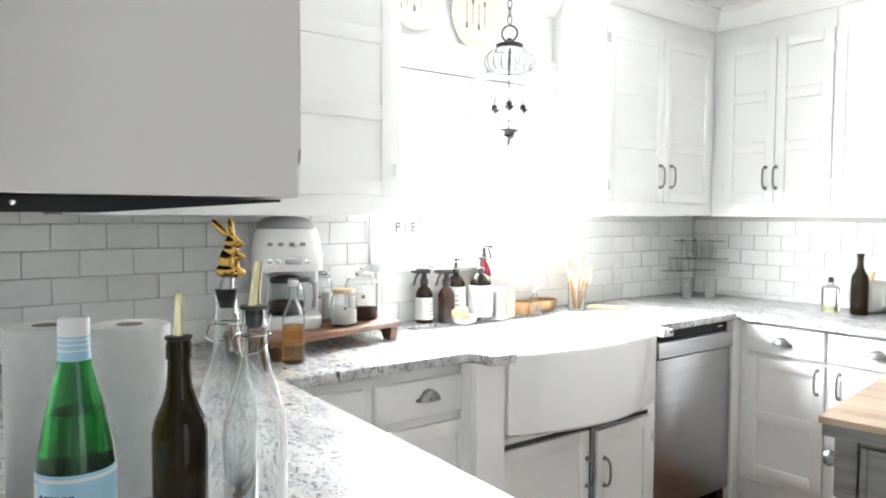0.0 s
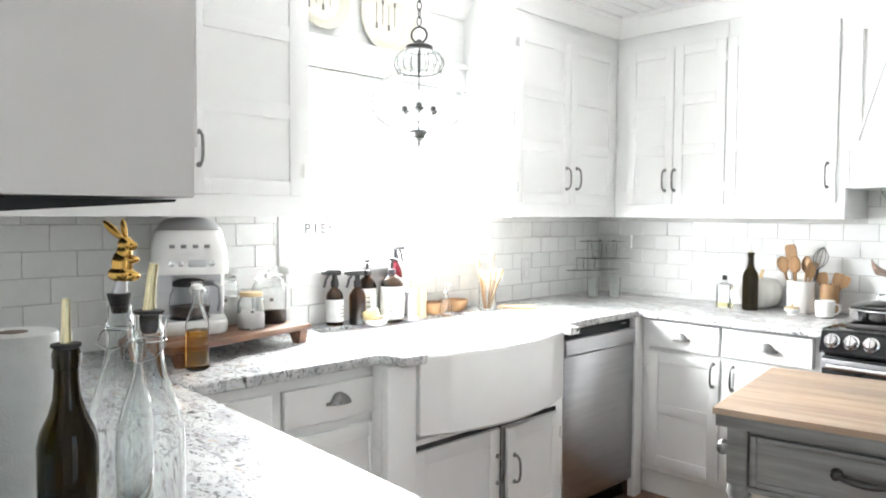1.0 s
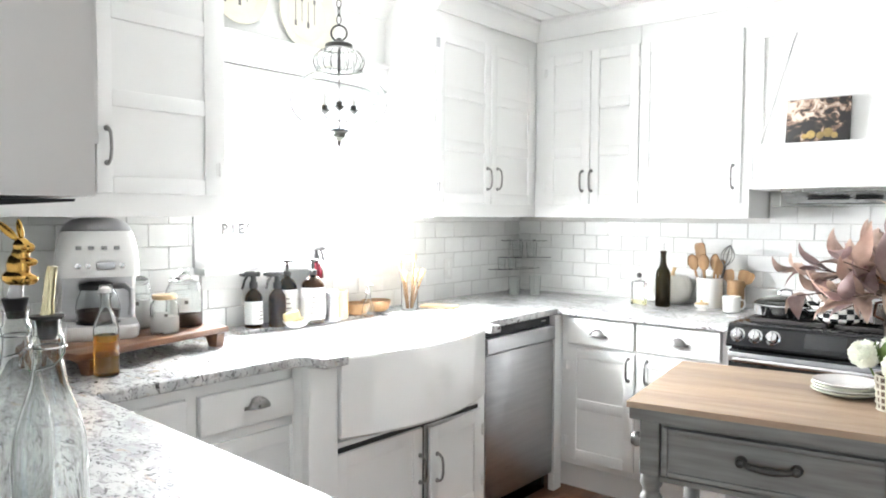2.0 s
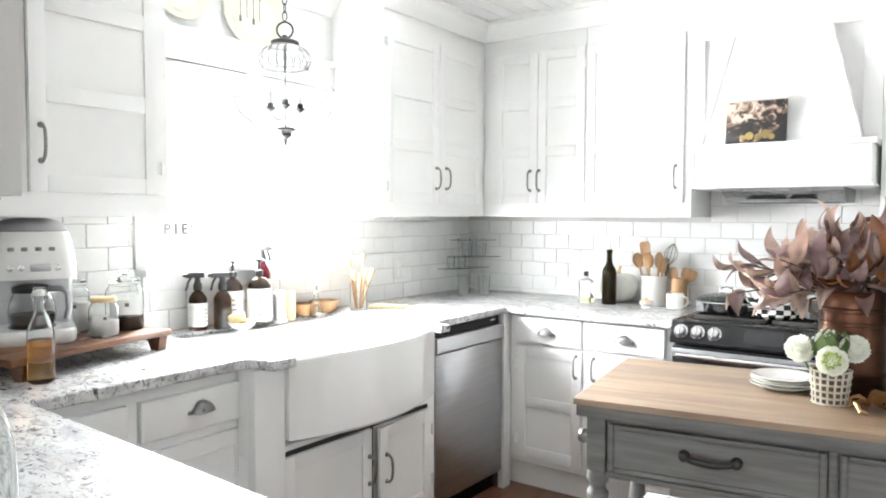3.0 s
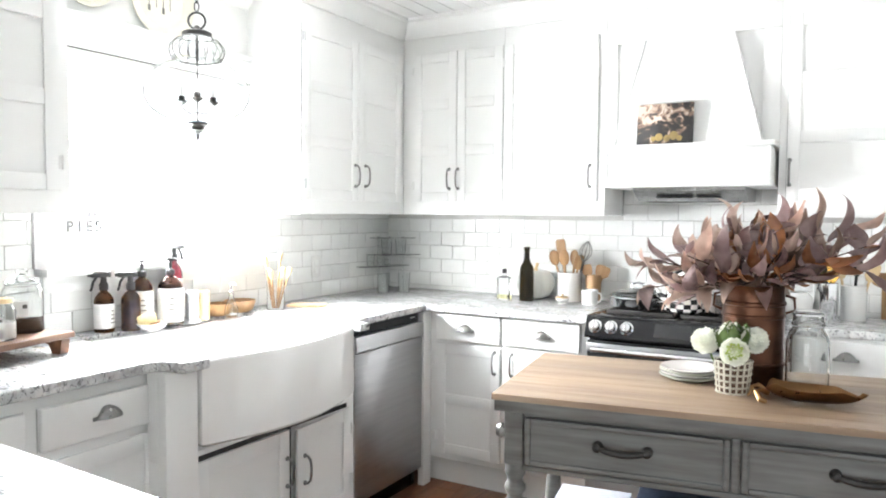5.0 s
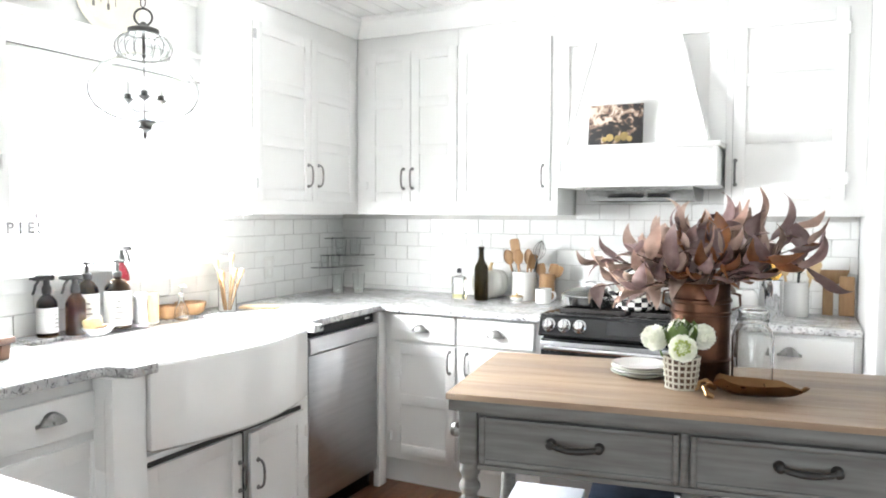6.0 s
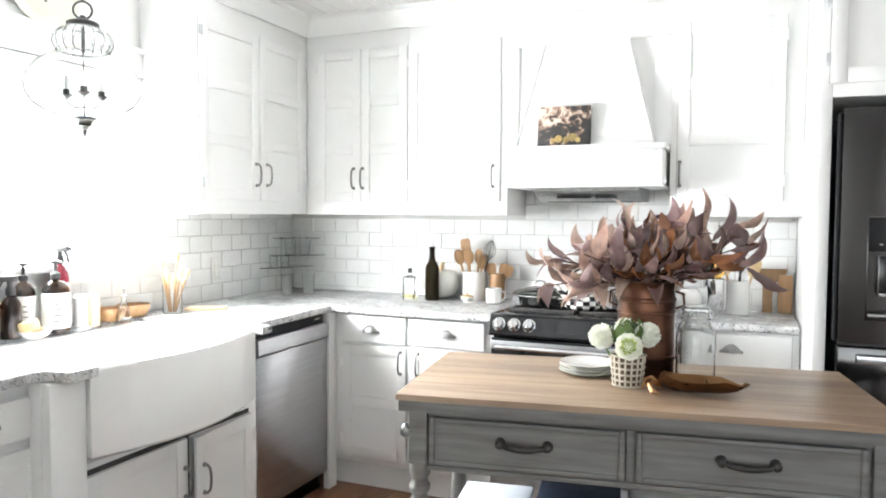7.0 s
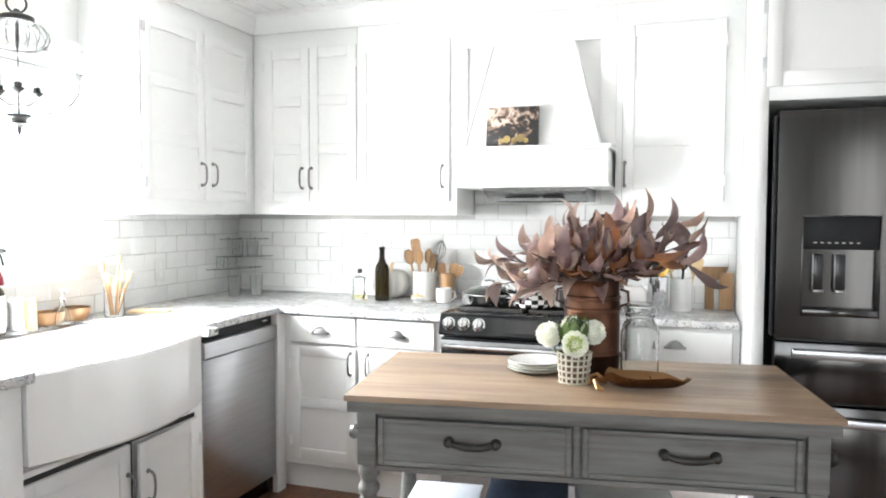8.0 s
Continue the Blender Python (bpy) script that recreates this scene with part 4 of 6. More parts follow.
def swing_bottle(m, stopper, label):
    w = thing("swing_top_bottle", m, label, "bottle", "bottles on the peninsula")
    prof = [(0.038, 0), (0.042, 0.005), (0.0425, 0.165), (0.040, 0.195), (0.031, 0.228), (0.021, 0.258), (0.017, 0.285), (0.0165, 0.305), (0.0185, 0.308), (0.0185, 0.314), (0.0155, 0.318), (0.0155, 0.334), (0.0175, 0.337)]
    part("glass_body", shell(prof, 0.0018, seg=40), CLEAR, w)
    r = 0.0200
    loop = [(r * math.cos(a), r * math.sin(a), 0.303) for a in np.linspace(0, 2 * math.pi, 20)[:-1]]
    part("collar_wire", tube(loop, 0.0012, 6, closed=True), CHROME, w)
    part("bail", tube([(-0.020, 0, 0.303), (-0.025, -0.006, 0.297), (-0.021, -0.022, 0.284), (0, -0.029, 0.278), (0.021, -0.022, 0.284), (0.025, -0.006, 0.297), (0.022, 0.0, 0.312), (0.024, 0.002, 0.330)], 0.0010, 6), CHROME, w, "wire bail hanging open")
    if stopper == "gold":
        part("stopper", lathe([(0.009, 0.312), (0.011, 0.318), (0.012, 0.336), (0.019, 0.338), (0.019, 0.341), (0, 0.342)], 18), BLACKPLASTIC, w)
        part("pourer", tube([(0, 0, 0.34), (0.002, 0, 0.36), (0.005, 0.0, 0.385), (0.008, 0.0, 0.40)], 0.007, 10, taper=[0.0085, 0.007, 0.0065, 0.006]), PALEGOLD, w, "gold pourer spout")
    else:
        part("stopper", lathe([(0.010, 0.325), (0.013, 0.338), (0.0165, 0.352), (0, 0.353)], 18), BLACKPLASTIC, w)
        part("shank", moved(lathe([(0.010, 0), (0.007, 0.028), (0, 0.029)], 12), pose(0, 0, 0.352, 0, 10)), STEEL, w)
        fig = join(ellipsoid(0, 0, 0.011, 0.019, 0.015, 0.012), ellipsoid(0.001, 0, 0.024, 0.0145, 0.0125, 0.022), ellipsoid(0.013, 0, 0.031, 0.012, 0.007, 0.006), ellipsoid(0.004, 0, 0.040, 0.011, 0.0105, 0.014), ellipsoid(0.006, 0, 0.052, 0.011, 0.010, 0.0115), ellipsoid(0.014, 0, 0.050, 0.008, 0.007, 0.007), ellipsoid(0.013, 0, 0.008, 0.012, 0.012, 0.008), moved(ellipsoid(0, 0, 0, 0.0045, 0.003, 0.016), pose(0.003, 0.005, 0.072, 0, -8)), moved(ellipsoid(0, 0, 0, 0.0055, 0.003, 0.018), pose(-0.010, -0.003, 0.072, 0, -45)))
        part("stopper_figure", fig, GOLD, w, "polished gold figure on the stopper", 60, at=pose(0.004, 0, 0.368, 0, 0, 18) @ Matrix.Diagonal((1.0, 0.9, 1.0, 1)))
    return w


swing_bottle(pose(1.643, -3.448, COUNTER, 0, 0, 35), "gold", "clear glass swing-top bottle with a gold pourer, empty")
swing_bottle(pose(1.525, -3.441, COUNTER, 0, 0, 35), "figure", "clear glass swing-top bottle with a gold rabbit stopper")


def paper_roll(m):
    r = thing("paper_towel_roll", m, "white paper towel roll standing upright on the granite", "paper towels", "paper rolls")
    prof = [(0.021, 0.0), (0.062, 0.001), (0.0635, 0.004), (0.0635, 0.272), (0.062, 0.276), (0.021, 0.2765)]
    part("paper", lathe(prof, 40), PAPER, r)
    part("core", shell([(0.0208, 0.2766), (0.0208, 0.2772)], 0.001, 0.2768), CARD, r)
    part("core_hole", lathe([(0, 0.2768), (0.0195, 0.2768), (0.0195, 0.2774), (0, 0.2774)], 24), CARD, r)
    return r


paper_roll(pose(1.215, -3.628, COUNTER))
paper_roll(pose(1.283, -3.515, COUNTER, 0, 0, 40))

# Black wedge with a small round button below the cabinet bottom.
uh = thing("under_cabinet_wedge", pose(0, 0, 0), "black wedge-shaped panel under the wall cabinet", "range hood")
part("shell", prism([(-3.775, 1.399), (-3.46, 1.399), (-3.462, 1.396), (-3.66, 1.383), (-3.775, 1.383)], 0.95, 1.755, "x"), BLACKPANEL, uh)
part("button", moved(lathe([(0.003, 0), (0.003, 0.003), (0, 0.004)], 12), pose(1.755, -3.735, 1.392, 0, 90)), CHROME, uh)

# ---- coffee corner ----
tray = thing("wooden_riser", pose(0.27, -2.66, COUNTER, 0, 0, 104), "dark stained wooden riser board on curved feet", "serving board")
TZ = 0.066
for k in range(3):
    part("board", box(-0.30, 0.30, -0.15 + k * 0.096, -0.0545 + k * 0.096, TZ - 0.020, TZ, 0.003), WALNUT, tray)
foot = [(-0.150, 0.0), (-0.118, 0.0), (-0.104, 0.030), (-0.06, 0.040), (0.05, 0.040), (0.094, 0.030), (0.106, 0.0), (0.138, 0.0), (0.140, 0.046), (-0.156, 0.046)]
for x in (-0.27, 0.235):
    part("foot", prism(foot, x, x + 0.035, "x"), WALNUT, tray)

cm = thing("coffee_maker", pose(0.188, -2.722, COUNTER + TZ, 0, 0, 66) @ Matrix.Scale(1.05, 4), "white retro drip coffee maker with rounded top", "coffee maker")


def rounded(w, d, r, n=6):
    pts = []
    for cx, cy, a in ((w / 2 - r, d / 2 - r, 0), (-w / 2 + r, d / 2 - r, 90), (-w / 2 + r, -d / 2 + r, 180), (w / 2 - r, -d / 2 + r, 270)):
        pts += arc(cx, cy, r, a, a + 90, n)
    return pts


def loft(levels):
    """Stacks of (z, width, depth, radius, y shift)."""
    bm = bmesh.new()
    rings = [[bm.verts.new((x, y + s, z)) for x, y in rounded(w, d, r)] for z, w, d, r, s in levels]
    for a, b in zip(rings, rings[1:]):
        for i in range(len(a)):
            j = (i + 1) % len(a)
            bm.faces.new((a[i], a[j], b[j], b[i]))
    bm.faces.new(rings[0])
    bm.faces.new(rings[-1])
    return bm


part("base", loft([(0.0, 0.215, 0.24, 0.04, 0), (0.008, 0.228, 0.25, 0.045, 0), (0.036, 0.228, 0.25, 0.045, 0), (0.042, 0.218, 0.24, 0.045, 0)]), CERAMIC, cm)
part("back_column", loft([(0.042, 0.225, 0.09, 0.03, 0.078), (0.20, 0.225, 0.09, 0.03, 0.078)]), CERAMIC, cm)
part("recess", box(-0.10, 0.10, 0.030, 0.036, 0.045, 0.20), STEEL, cm, "steel-lined recess")
part("head", loft([(0.188, 0.232, 0.245, 0.045, 0), (0.20, 0.236, 0.25, 0.05, 0), (0.26, 0.228, 0.24, 0.06, 0), (0.315, 0.208, 0.215, 0.075, 0.002), (0.325, 0.200, 0.205, 0.078, 0.002)]), CERAMIC, cm)
part("lid", loft([(0.327, 0.198, 0.203, 0.078, 0.002), (0.345, 0.176, 0.18, 0.08, 0.002), (0.358, 0.14, 0.14, 0.068, 0.002), (0.364, 0.08, 0.08, 0.039, 0.002)]), STEEL, cm, "brushed steel lid")
part("hot_plate", moved(lathe([(0, 0.042), (0.062, 0.042), (0.062, 0.047), (0, 0.047)], 28), pose(0, -0.035, 0)), BLACK, cm)
car = part("carafe", moved(shell([(0.052, 0.049), (0.060, 0.056), (0.064, 0.085), (0.060, 0.115), (0.050, 0.140), (0.047, 0.148)], 0.0025, 0.053), pose(0, -0.035, 0)), CLEAR, cm, "clear glass carafe")
part("coffee", moved(lathe([(0, 0.053), (0.054, 0.053), (0.0605, 0.082), (0, 0.082)], 28), pose(0, -0.035, 0)), COFFEE, car)
part("rim", moved(lathe([(0.046, 0.146), (0.052, 0.146), (0.052, 0.160), (0.03, 0.168), (0, 0.169)], 28), pose(0, -0.035, 0)), BLACKPLASTIC, car)
part("handle", tube([(0.045, -0.06, 0.155), (0.075, -0.085, 0.158), (0.092, -0.098, 0.145), (0.094, -0.10, 0.10), (0.088, -0.095, 0.070)], 0.009, 10), STEEL, car)
for k, x in enumerate((-0.05, -0.017, 0.018, 0.052)):
    part("letter_bar", box(x - 0.008, x + 0.008, -0.1215, -0.117, 0.270, 0.281, 0.001), PEWTER, cm)
for x in (-0.052, -0.026, 0.066):
    part("button", moved(lathe([(0.0085, 0), (0.0085, 0.003), (0.006, 0.004), (0, 0.004)], 16), pose(x, -0.122, 0.222, 90)), CHROME, cm)
part("display", box(-0.004, 0.048, -0.1275, -0.121, 0.211, 0.233, 0.004), STEEL, cm)


def jar(m, r, h, lid, content, level, label, tag=True):
    j = thing("storage_jar", m, label, "jar", "jars on the riser")
    prof = [(r * 0.93, 0), (r, 0.006), (r, h * 0.78), (r * 0.92, h * 0.88), (r * 0.80, h * 0.94), (r * 0.80, h)]
    part("glass_body", shell(prof, 0.003), CLEAR, j)
    if content:
        part("contents", fill(prof, level, 0.0022, 0.005), content, j)
    if lid == "wood":
        part("lid", lathe([(0, h), (r * 0.84, h), (r * 0.86, h + 0.003), (r * 0.86, h + 0.012), (r * 0.82, h + 0.015), (0, h + 0.015)], 28), BAMBOO, j, "pale wooden lid")
    else:
        part("lid", lathe([(0, h), (r * 0.86, h + 0.001), (r * 0.86, h + 0.006), (r * 0.66, h + 0.016), (r * 0.25, h + 0.022), (r * 0.16, h + 0.028), (r * 0.30, h + 0.038), (r * 0.22, h + 0.046), (0, h + 0.047)], 28), CLEAR, j, "clear glass lid with a knob")
        loop = [(r * 0.83 * math.cos(a), r * 0.83 * math.sin(a), h * 0.955) for a in np.linspace(0, 2 * math.pi, 24)[:-1]]
        part("bail_wire", tube(loop, 0.0014, 6, closed=True), CHROME, j)
    if tag:
        part("label", band(r + 0.0004, h * 0.35, h * 0.66, -75, -15), LABELW, j, "white paper label")
        part("print", band(r + 0.0012, h * 0.52, h * 0.60, -30, -18), INK, j)
    return j


jar(pose(0.305, -2.555, COUNTER + TZ), 0.046, 0.112, "wood", FLOUR, 0.055, "round glass jar of white powder with a wooden lid")
jar(pose(0.215, -2.430, COUNTER + TZ), 0.062, 0.158, "glass", COFFEE, 0.050, "large glass jar of ground coffee with a glass lid")
jar(pose(0.145, -2.570, COUNTER + TZ), 0.050, 0.160, "glass", FLOUR, 0.10, "tall glass jar of white sugar with a glass lid")

ms = thing("syrup_bottle", pose(0.515, -2.850, COUNTER, 0, 0, 70), "small swing-top glass bottle half full of amber syrup", "bottle")
MP = [(0.031, 0), (0.0345, 0.004), (0.0345, 0.135), (0.030, 0.155), (0.018, 0.185), (0.0135, 0.205), (0.0125, 0.232), (0.015, 0.236)]
part("glass_body", shell(MP, 0.003), CLEAR, ms)
part("syrup", fill(MP, 0.118), SYRUP, ms)
part("stopper", lathe([(0.010, 0.236), (0.0155, 0.238), (0.0155, 0.250), (0.009, 0.256), (0, 0.257)], 16), CERAMIC, ms, "white ceramic stopper")
part("bail", tube([(0.014, 0, 0.222), (0.020, -0.003, 0.238), (0.013, 0, 0.260), (-0.013, 0, 0.260), (-0.020, -0.003, 0.238), (-0.014, 0, 0.222)], 0.0012, 6), CHROME, ms)


# ---- round the sink ----
def trigger(r=0.012):
    return join(lathe([(r * 1.15, 0), (r * 1.15, 0.018), (r * 0.8, 0.026), (r * 0.75, 0.044), (0, 0.045)], 16), box(-0.038, 0.022, -0.0085, 0.0085, 0.040, 0.058, 0.004), box(-0.046, -0.036, -0.006, 0.006, 0.043, 0.055, 0.002), tube([(-0.020, 0, 0.042), (-0.030, 0, 0.026), (-0.034, 0, 0.008), (-0.038, 0, -0.002)], 0.004, 8))


def pump():
    return join(lathe([(0.014, 0), (0.014, 0.016), (0.005, 0.020), (0.005, 0.045), (0.011, 0.046), (0.012, 0.056), (0, 0.058)], 16), tube([(0, 0, 0.052), (0.018, 0, 0.053), (0.030, 0, 0.049)], 0.0045, 8))


def soap_bottle(m, r, h, mat, head, label_span, label, name="spray_bottle", prints=4):
    s = thing(name, m, label, "bottle", "bottles by the sink")
    prof = [(r * 0.93, 0), (r, 0.004), (r, h * 0.74), (r * 0.92, h * 0.82), (r * 0.6, h * 0.93), (0.0135, h * 0.97), (0.0135, h)]
    part("glass_body", shell(prof, 0.003), mat, s)
    if label_span:
        part("label", band(r + 0.0004, h * label_span[0], h * label_span[1]), LABELW, s, "white label")
        for k in range(prints):
            z = h * (label_span[0] + (label_span[1] - label_span[0]) * (0.2 + 0.16 * k))
            part("print", band(r + 0.0011, z, z + 0.005, -62 + 3 * k, -20 - 5 * k), INK, s, "small unreadable print")
    part("head", moved(trigger() if head == "trigger" else pump(), pose(0, 0, h) @ Matrix.Scale(1.2, 4)), BLACKPLASTIC, s, "black plastic " + head + " head")
    return s


soap_bottle(pose(0.085, -2.045, COUNTER, 0, 0, 60), 0.036, 0.160, AMBER, "trigger", (0.10, 0.68), "amber glass spray bottle with a white label")
soap_bottle(pose(0.135, -1.965, COUNTER, 0, 0, 60), 0.036, 0.158, AMBER, "trigger", None, "plain amber glass spray bottle with a black trigger")
soap_bottle(pose(0.085, -1.875, COUNTER, 0, 0, 10), 0.042, 0.200, AMBER, "pump", (0.10, 0.72), "amber glass pump bottle with a white label", "pump_bottle")
soap_bottle(pose(0.150, -1.790, COUNTER, 0, 0, 10), 0.050, 0.205, AMBER, "pump", (0.08, 0.74), "wide amber pump bottle with a white label", "pump_bottle")
soap_bottle(pose(0.070, -1.705, COUNTER, 0, 0, 190), 0.034, 0.255, REDPLASTIC, "trigger", (0.1, 0.7), "tall dark red spray bottle behind the pump bottles")

sh = thing("metal_shaker", pose(0.175, -1.70, COUNTER), "brushed metal cylindrical shaker beside the soap bottles", "shaker")
part("body", lathe([(0.036, 0), (0.036, 0.006), (0.027, 0.014), (0.024, 0.10), (0.028, 0.108), (0.028, 0.125), (0.02, 0.134), (0, 0.135)], 24), STEEL, sh)
cn = thing("candle", pose(0.135, -1.62, COUNTER), "tan ribbed candle jar", "candle")
part("jar", lathe([(0.034, 0), (0.036, 0.004), (0.036, 0.12), (0.033, 0.123), (0.030, 0.108), (0, 0.106)], 24), BAMBOO, cn)
dish = thing("soap_dish", pose(0.205, -1.925, COUNTER), "small white ceramic dish holding a sponge", "dish")
part("bowl", shell([(0.026, 0), (0.040, 0.008), (0.054, 0.022), (0.058, 0.028)], 0.004, 0.006), CERAMIC, dish)
sp = thing("sponge", pose(0.195, -1.93, COUNTER + 0.012, 0, -14, 50), "yellow sponge and scrubber leaning in the dish", "sponge")
part("sponge_body", box(-0.034, 0.034, -0.022, 0.022, 0.006, 0.052, 0.008), YELLOW, sp)
part("scrub_pad", ellipsoid(0.016, 0.0, 0.012, 0.034, 0.024, 0.010), BEECH, sp)
for x, y, r in ((0.115, -1.50, 0.062), (0.10, -1.36, 0.070)):
    wb = thing("wooden_bowl", pose(x, y, COUNTER), "small turned wooden bowl by the sink", "bowl", "wooden bowls")
    part("bowl", shell([(r * 0.6, 0), (r * 0.85, 0.012), (r, 0.045), (r, 0.055)], 0.005, 0.008), BEECH, wb)
sb = thing("glass_cruet", pose(0.195, -1.505, COUNTER), "small clear glass bottle with a dark pump", "bottle")
part("glass_body", shell([(0.026, 0), (0.030, 0.01), (0.027, 0.045), (0.013, 0.075), (0.010, 0.10)], 0.0025), CLEAR, sb)
part("pump", moved(join(lathe([(0.011, 0), (0.011, 0.012), (0.004, 0.016), (0.004, 0.04), (0.009, 0.045), (0, 0.052)], 12), tube([(0, 0, 0.044), (0.02, 0, 0.046), (0.028, 0, 0.04)], 0.003, 6)), pose(0, 0, 0.10)), CHROME, sb)
bj = thing("brush_jar", pose(0.185, -1.215, COUNTER), "clear glass jar holding wooden dish brushes", "jar")
part("glass_body", shell([(0.038, 0), (0.042, 0.006), (0.042, 0.13), (0.038, 0.138)], 0.003), CLEAR, bj)
rng = random.Random(8)
for k in range(6):
    a, tilt_ = (48 + 60 * k) % 360, (16, 9, 12, 8, 11, 14)[k]
    br = thing("dish_brush", pose(0.185 + 0.012 * math.cos(radians(a)), -1.215 + 0.012 * math.sin(radians(a)), COUNTER + 0.012, 0, tilt_, a), "wooden dish brush standing in the jar", "brush", "dish brushes")
    L = rng.uniform(0.13, 0.22)
    part("brush_handle", tube([(0, 0, 0), (0.002, 0, L * 0.6), (0.004, 0, L)], 0.005, 8), BEECH, br)
    part("bristles", moved(lathe([(0.006, 0), (0.010, 0.012), (0.013, 0.035), (0.008, 0.045), (0, 0.046)], 14), pose(0.004, 0, L)), BAMBOO, br)
cb = thing("small_board", pose(0.235, -1.05, COUNTER, 0, 0, 25), "small pale wooden board lying on the granite", "cutting board")
part("board", box(-0.09, 0.09, -0.045, 0.045, 0, 0.012, 0.004), BAMBOO, cb)

# sign on the sill: letters only, the board lost in glare is left out
LETTERGREY = surface("dark_grey_letters", (0.10, 0.10, 0.10), (0.15, 0.15, 0.15), 0.8, bump=0)
# Pale grey paints the window glare over the small letters.
PALE = surface("glare_pale_letters", (0.40, 0.40, 0.40), (0.45, 0.45, 0.45), 0.8, bump=0)
sg = thing("sign_lettering", pose(-0.0255, -2.045, 1.301, 0, 0, 90), "grey lettering of a sign at the window, its board left out for the glare", "sign")
for k, ch in enumerate("PIES"):
    words(ch, 0.058, pose(-0.061 + 0.040 * k, -0.0008, 0, 90), sg, LETTERGREY, "letter")
for z, w in ((0.055, 0.12), (-0.045, 0.11)):
    for k in range(5):
        part("text_bar", box(-w / 2 + k * w / 5, -w / 2 + (k + 0.6) * w / 5, -0.0014, -0.0002, z, z + 0.018), PALE, sg, "unreadable letter, painted pale for the window glare")

# wall plates over the window
for y, z, r in ((-1.700, 2.262, 0.160), (-2.055, 2.285, 0.135)):
    wp = thing("wall_plate", pose(0.0, y, z, 0, 90), "round cream plate with faint drawn utensils on the wall", "plate", "wall plates")
    part("plate", lathe([(0, 0.006), (r * 0.7, 0.006), (r * 0.74, 0.012), (r * 0.97, 0.026), (r, 0.026), (r, 0.022), (r * 0.76, 0.004), (0, 0.001)], 40), CREAM, wp)
    for k in range(4):
        yy = -0.06 + k * 0.035
        part("drawn_utensil", join(box(-0.06, 0.035, yy - 0.0015, yy + 0.0015, 0.0055, 0.0075), box(-0.075 if k % 2 else 0.03, -0.055 if k % 2 else 0.055, yy - 0.006, yy + 0.006, 0.0055, 0.0075)), INK, wp, "thin drawn utensil")

# outlets
for m, lab in ((pose(0.0105, -0.714, 1.086, 0, 0, 90), "white double outlet in the tiles beside the window"),):
    ou = thing("outlet", m, lab, "outlet")
    part("plate", box(-0.036, 0.036, -0.006, 0, -0.058, 0.058, 0.003), CERAMIC, ou)
    for z in (-0.022, 0.022):
        part("socket", join(box(-0.016, 0.016, -0.0075, -0.005, z - 0.015, z + 0.015, 0.003)), LABELW, ou)

# pendant over the sink
pd = thing("pendant_lamp", pose(0.446, -1.904, 0), "clear blown glass pendant lamp with dark iron fittings and three candles", "pendant lamp")
part("canopy", lathe([(0, H), (0.055, H), (0.05, H - 0.02), (0.012, H - 0.03), (0, H - 0.03)], 20), BLACKIRON, pd)
z = 2.112
k = 0
while z < H - 0.035:
    link = [(0.009 * math.cos(a), 0, 0.018 * math.sin(a)) for a in np.linspace(0, 2 * math.pi, 13)[:-1]]
    part("chain_link", moved(tube(link, 0.0022, 6, closed=True), pose(0, 0, z + 0.016, 0, 0, 90 * (k % 2) + 25)), BLACKIRON, pd)
    z += 0.030
    k += 1
part("ring", moved(tube([(0.030 * math.cos(a), 0, 0.030 * math.sin(a)) for a in np.linspace(0, 2 * math.pi, 25)[:-1]], 0.004, 8, closed=True), pose(0, 0, 2.076, 0, 0, 40)), BLACKIRON, pd)
part("cap", lathe([(0, 2.058), (0.008, 2.058), (0.016, 2.046), (0.046, 2.036), (0.053, 2.032), (0.053, 2.018), (0.044, 2.013), (0, 2.013)], 28), BLACKIRON, pd)
part("stem", join(lathe([(0, 2.03), (0.006, 2.03), (0.006, 1.93), (0.0025, 1.925), (0.0025, 1.70), (0, 1.70)], 10)), BLACKIRON, pd)
part("finial", lathe([(0, 1.709), (0.034, 1.707), (0.036, 1.700), (0.026, 1.694), (0.022, 1.684), (0.025, 1.679), (0.012, 1.671), (0.006, 1.664), (0.007, 1.656), (0.003, 1.645), (0, 1.635)], 20), BLACKIRON, pd)
DOME = [(0.050, 2.014), (0.078, 2.004), (0.094, 1.984), (0.099, 1.963), (0.092, 1.944), (0.080, 1.930)]
GLOBE = [(0.080, 1.930), (0.105, 1.922), (0.145, 1.897), (0.172, 1.862), (0.184, 1.822), (0.181, 1.790), (0.160, 1.755), (0.120, 1.728), (0.075, 1.713), (0.034, 1.706)]


def blown(profile, wall=0.0012, seg=48):
    bm = bmesh.new()
    loop = profile + [(r - wall, z) for r, z in profile[::-1]]
    rings = [[bm.verts.new((r * math.cos(2 * math.pi * i / seg), r * math.sin(2 * math.pi * i / seg), z)) for i in range(seg)] for r, z in loop]
    for a, b in zip(rings, rings[1:] + rings[:1]):
        for i in range(seg):
            j = (i + 1) % seg
            bm.faces.new((a[i], a[j], b[j], b[i]))
    return bm


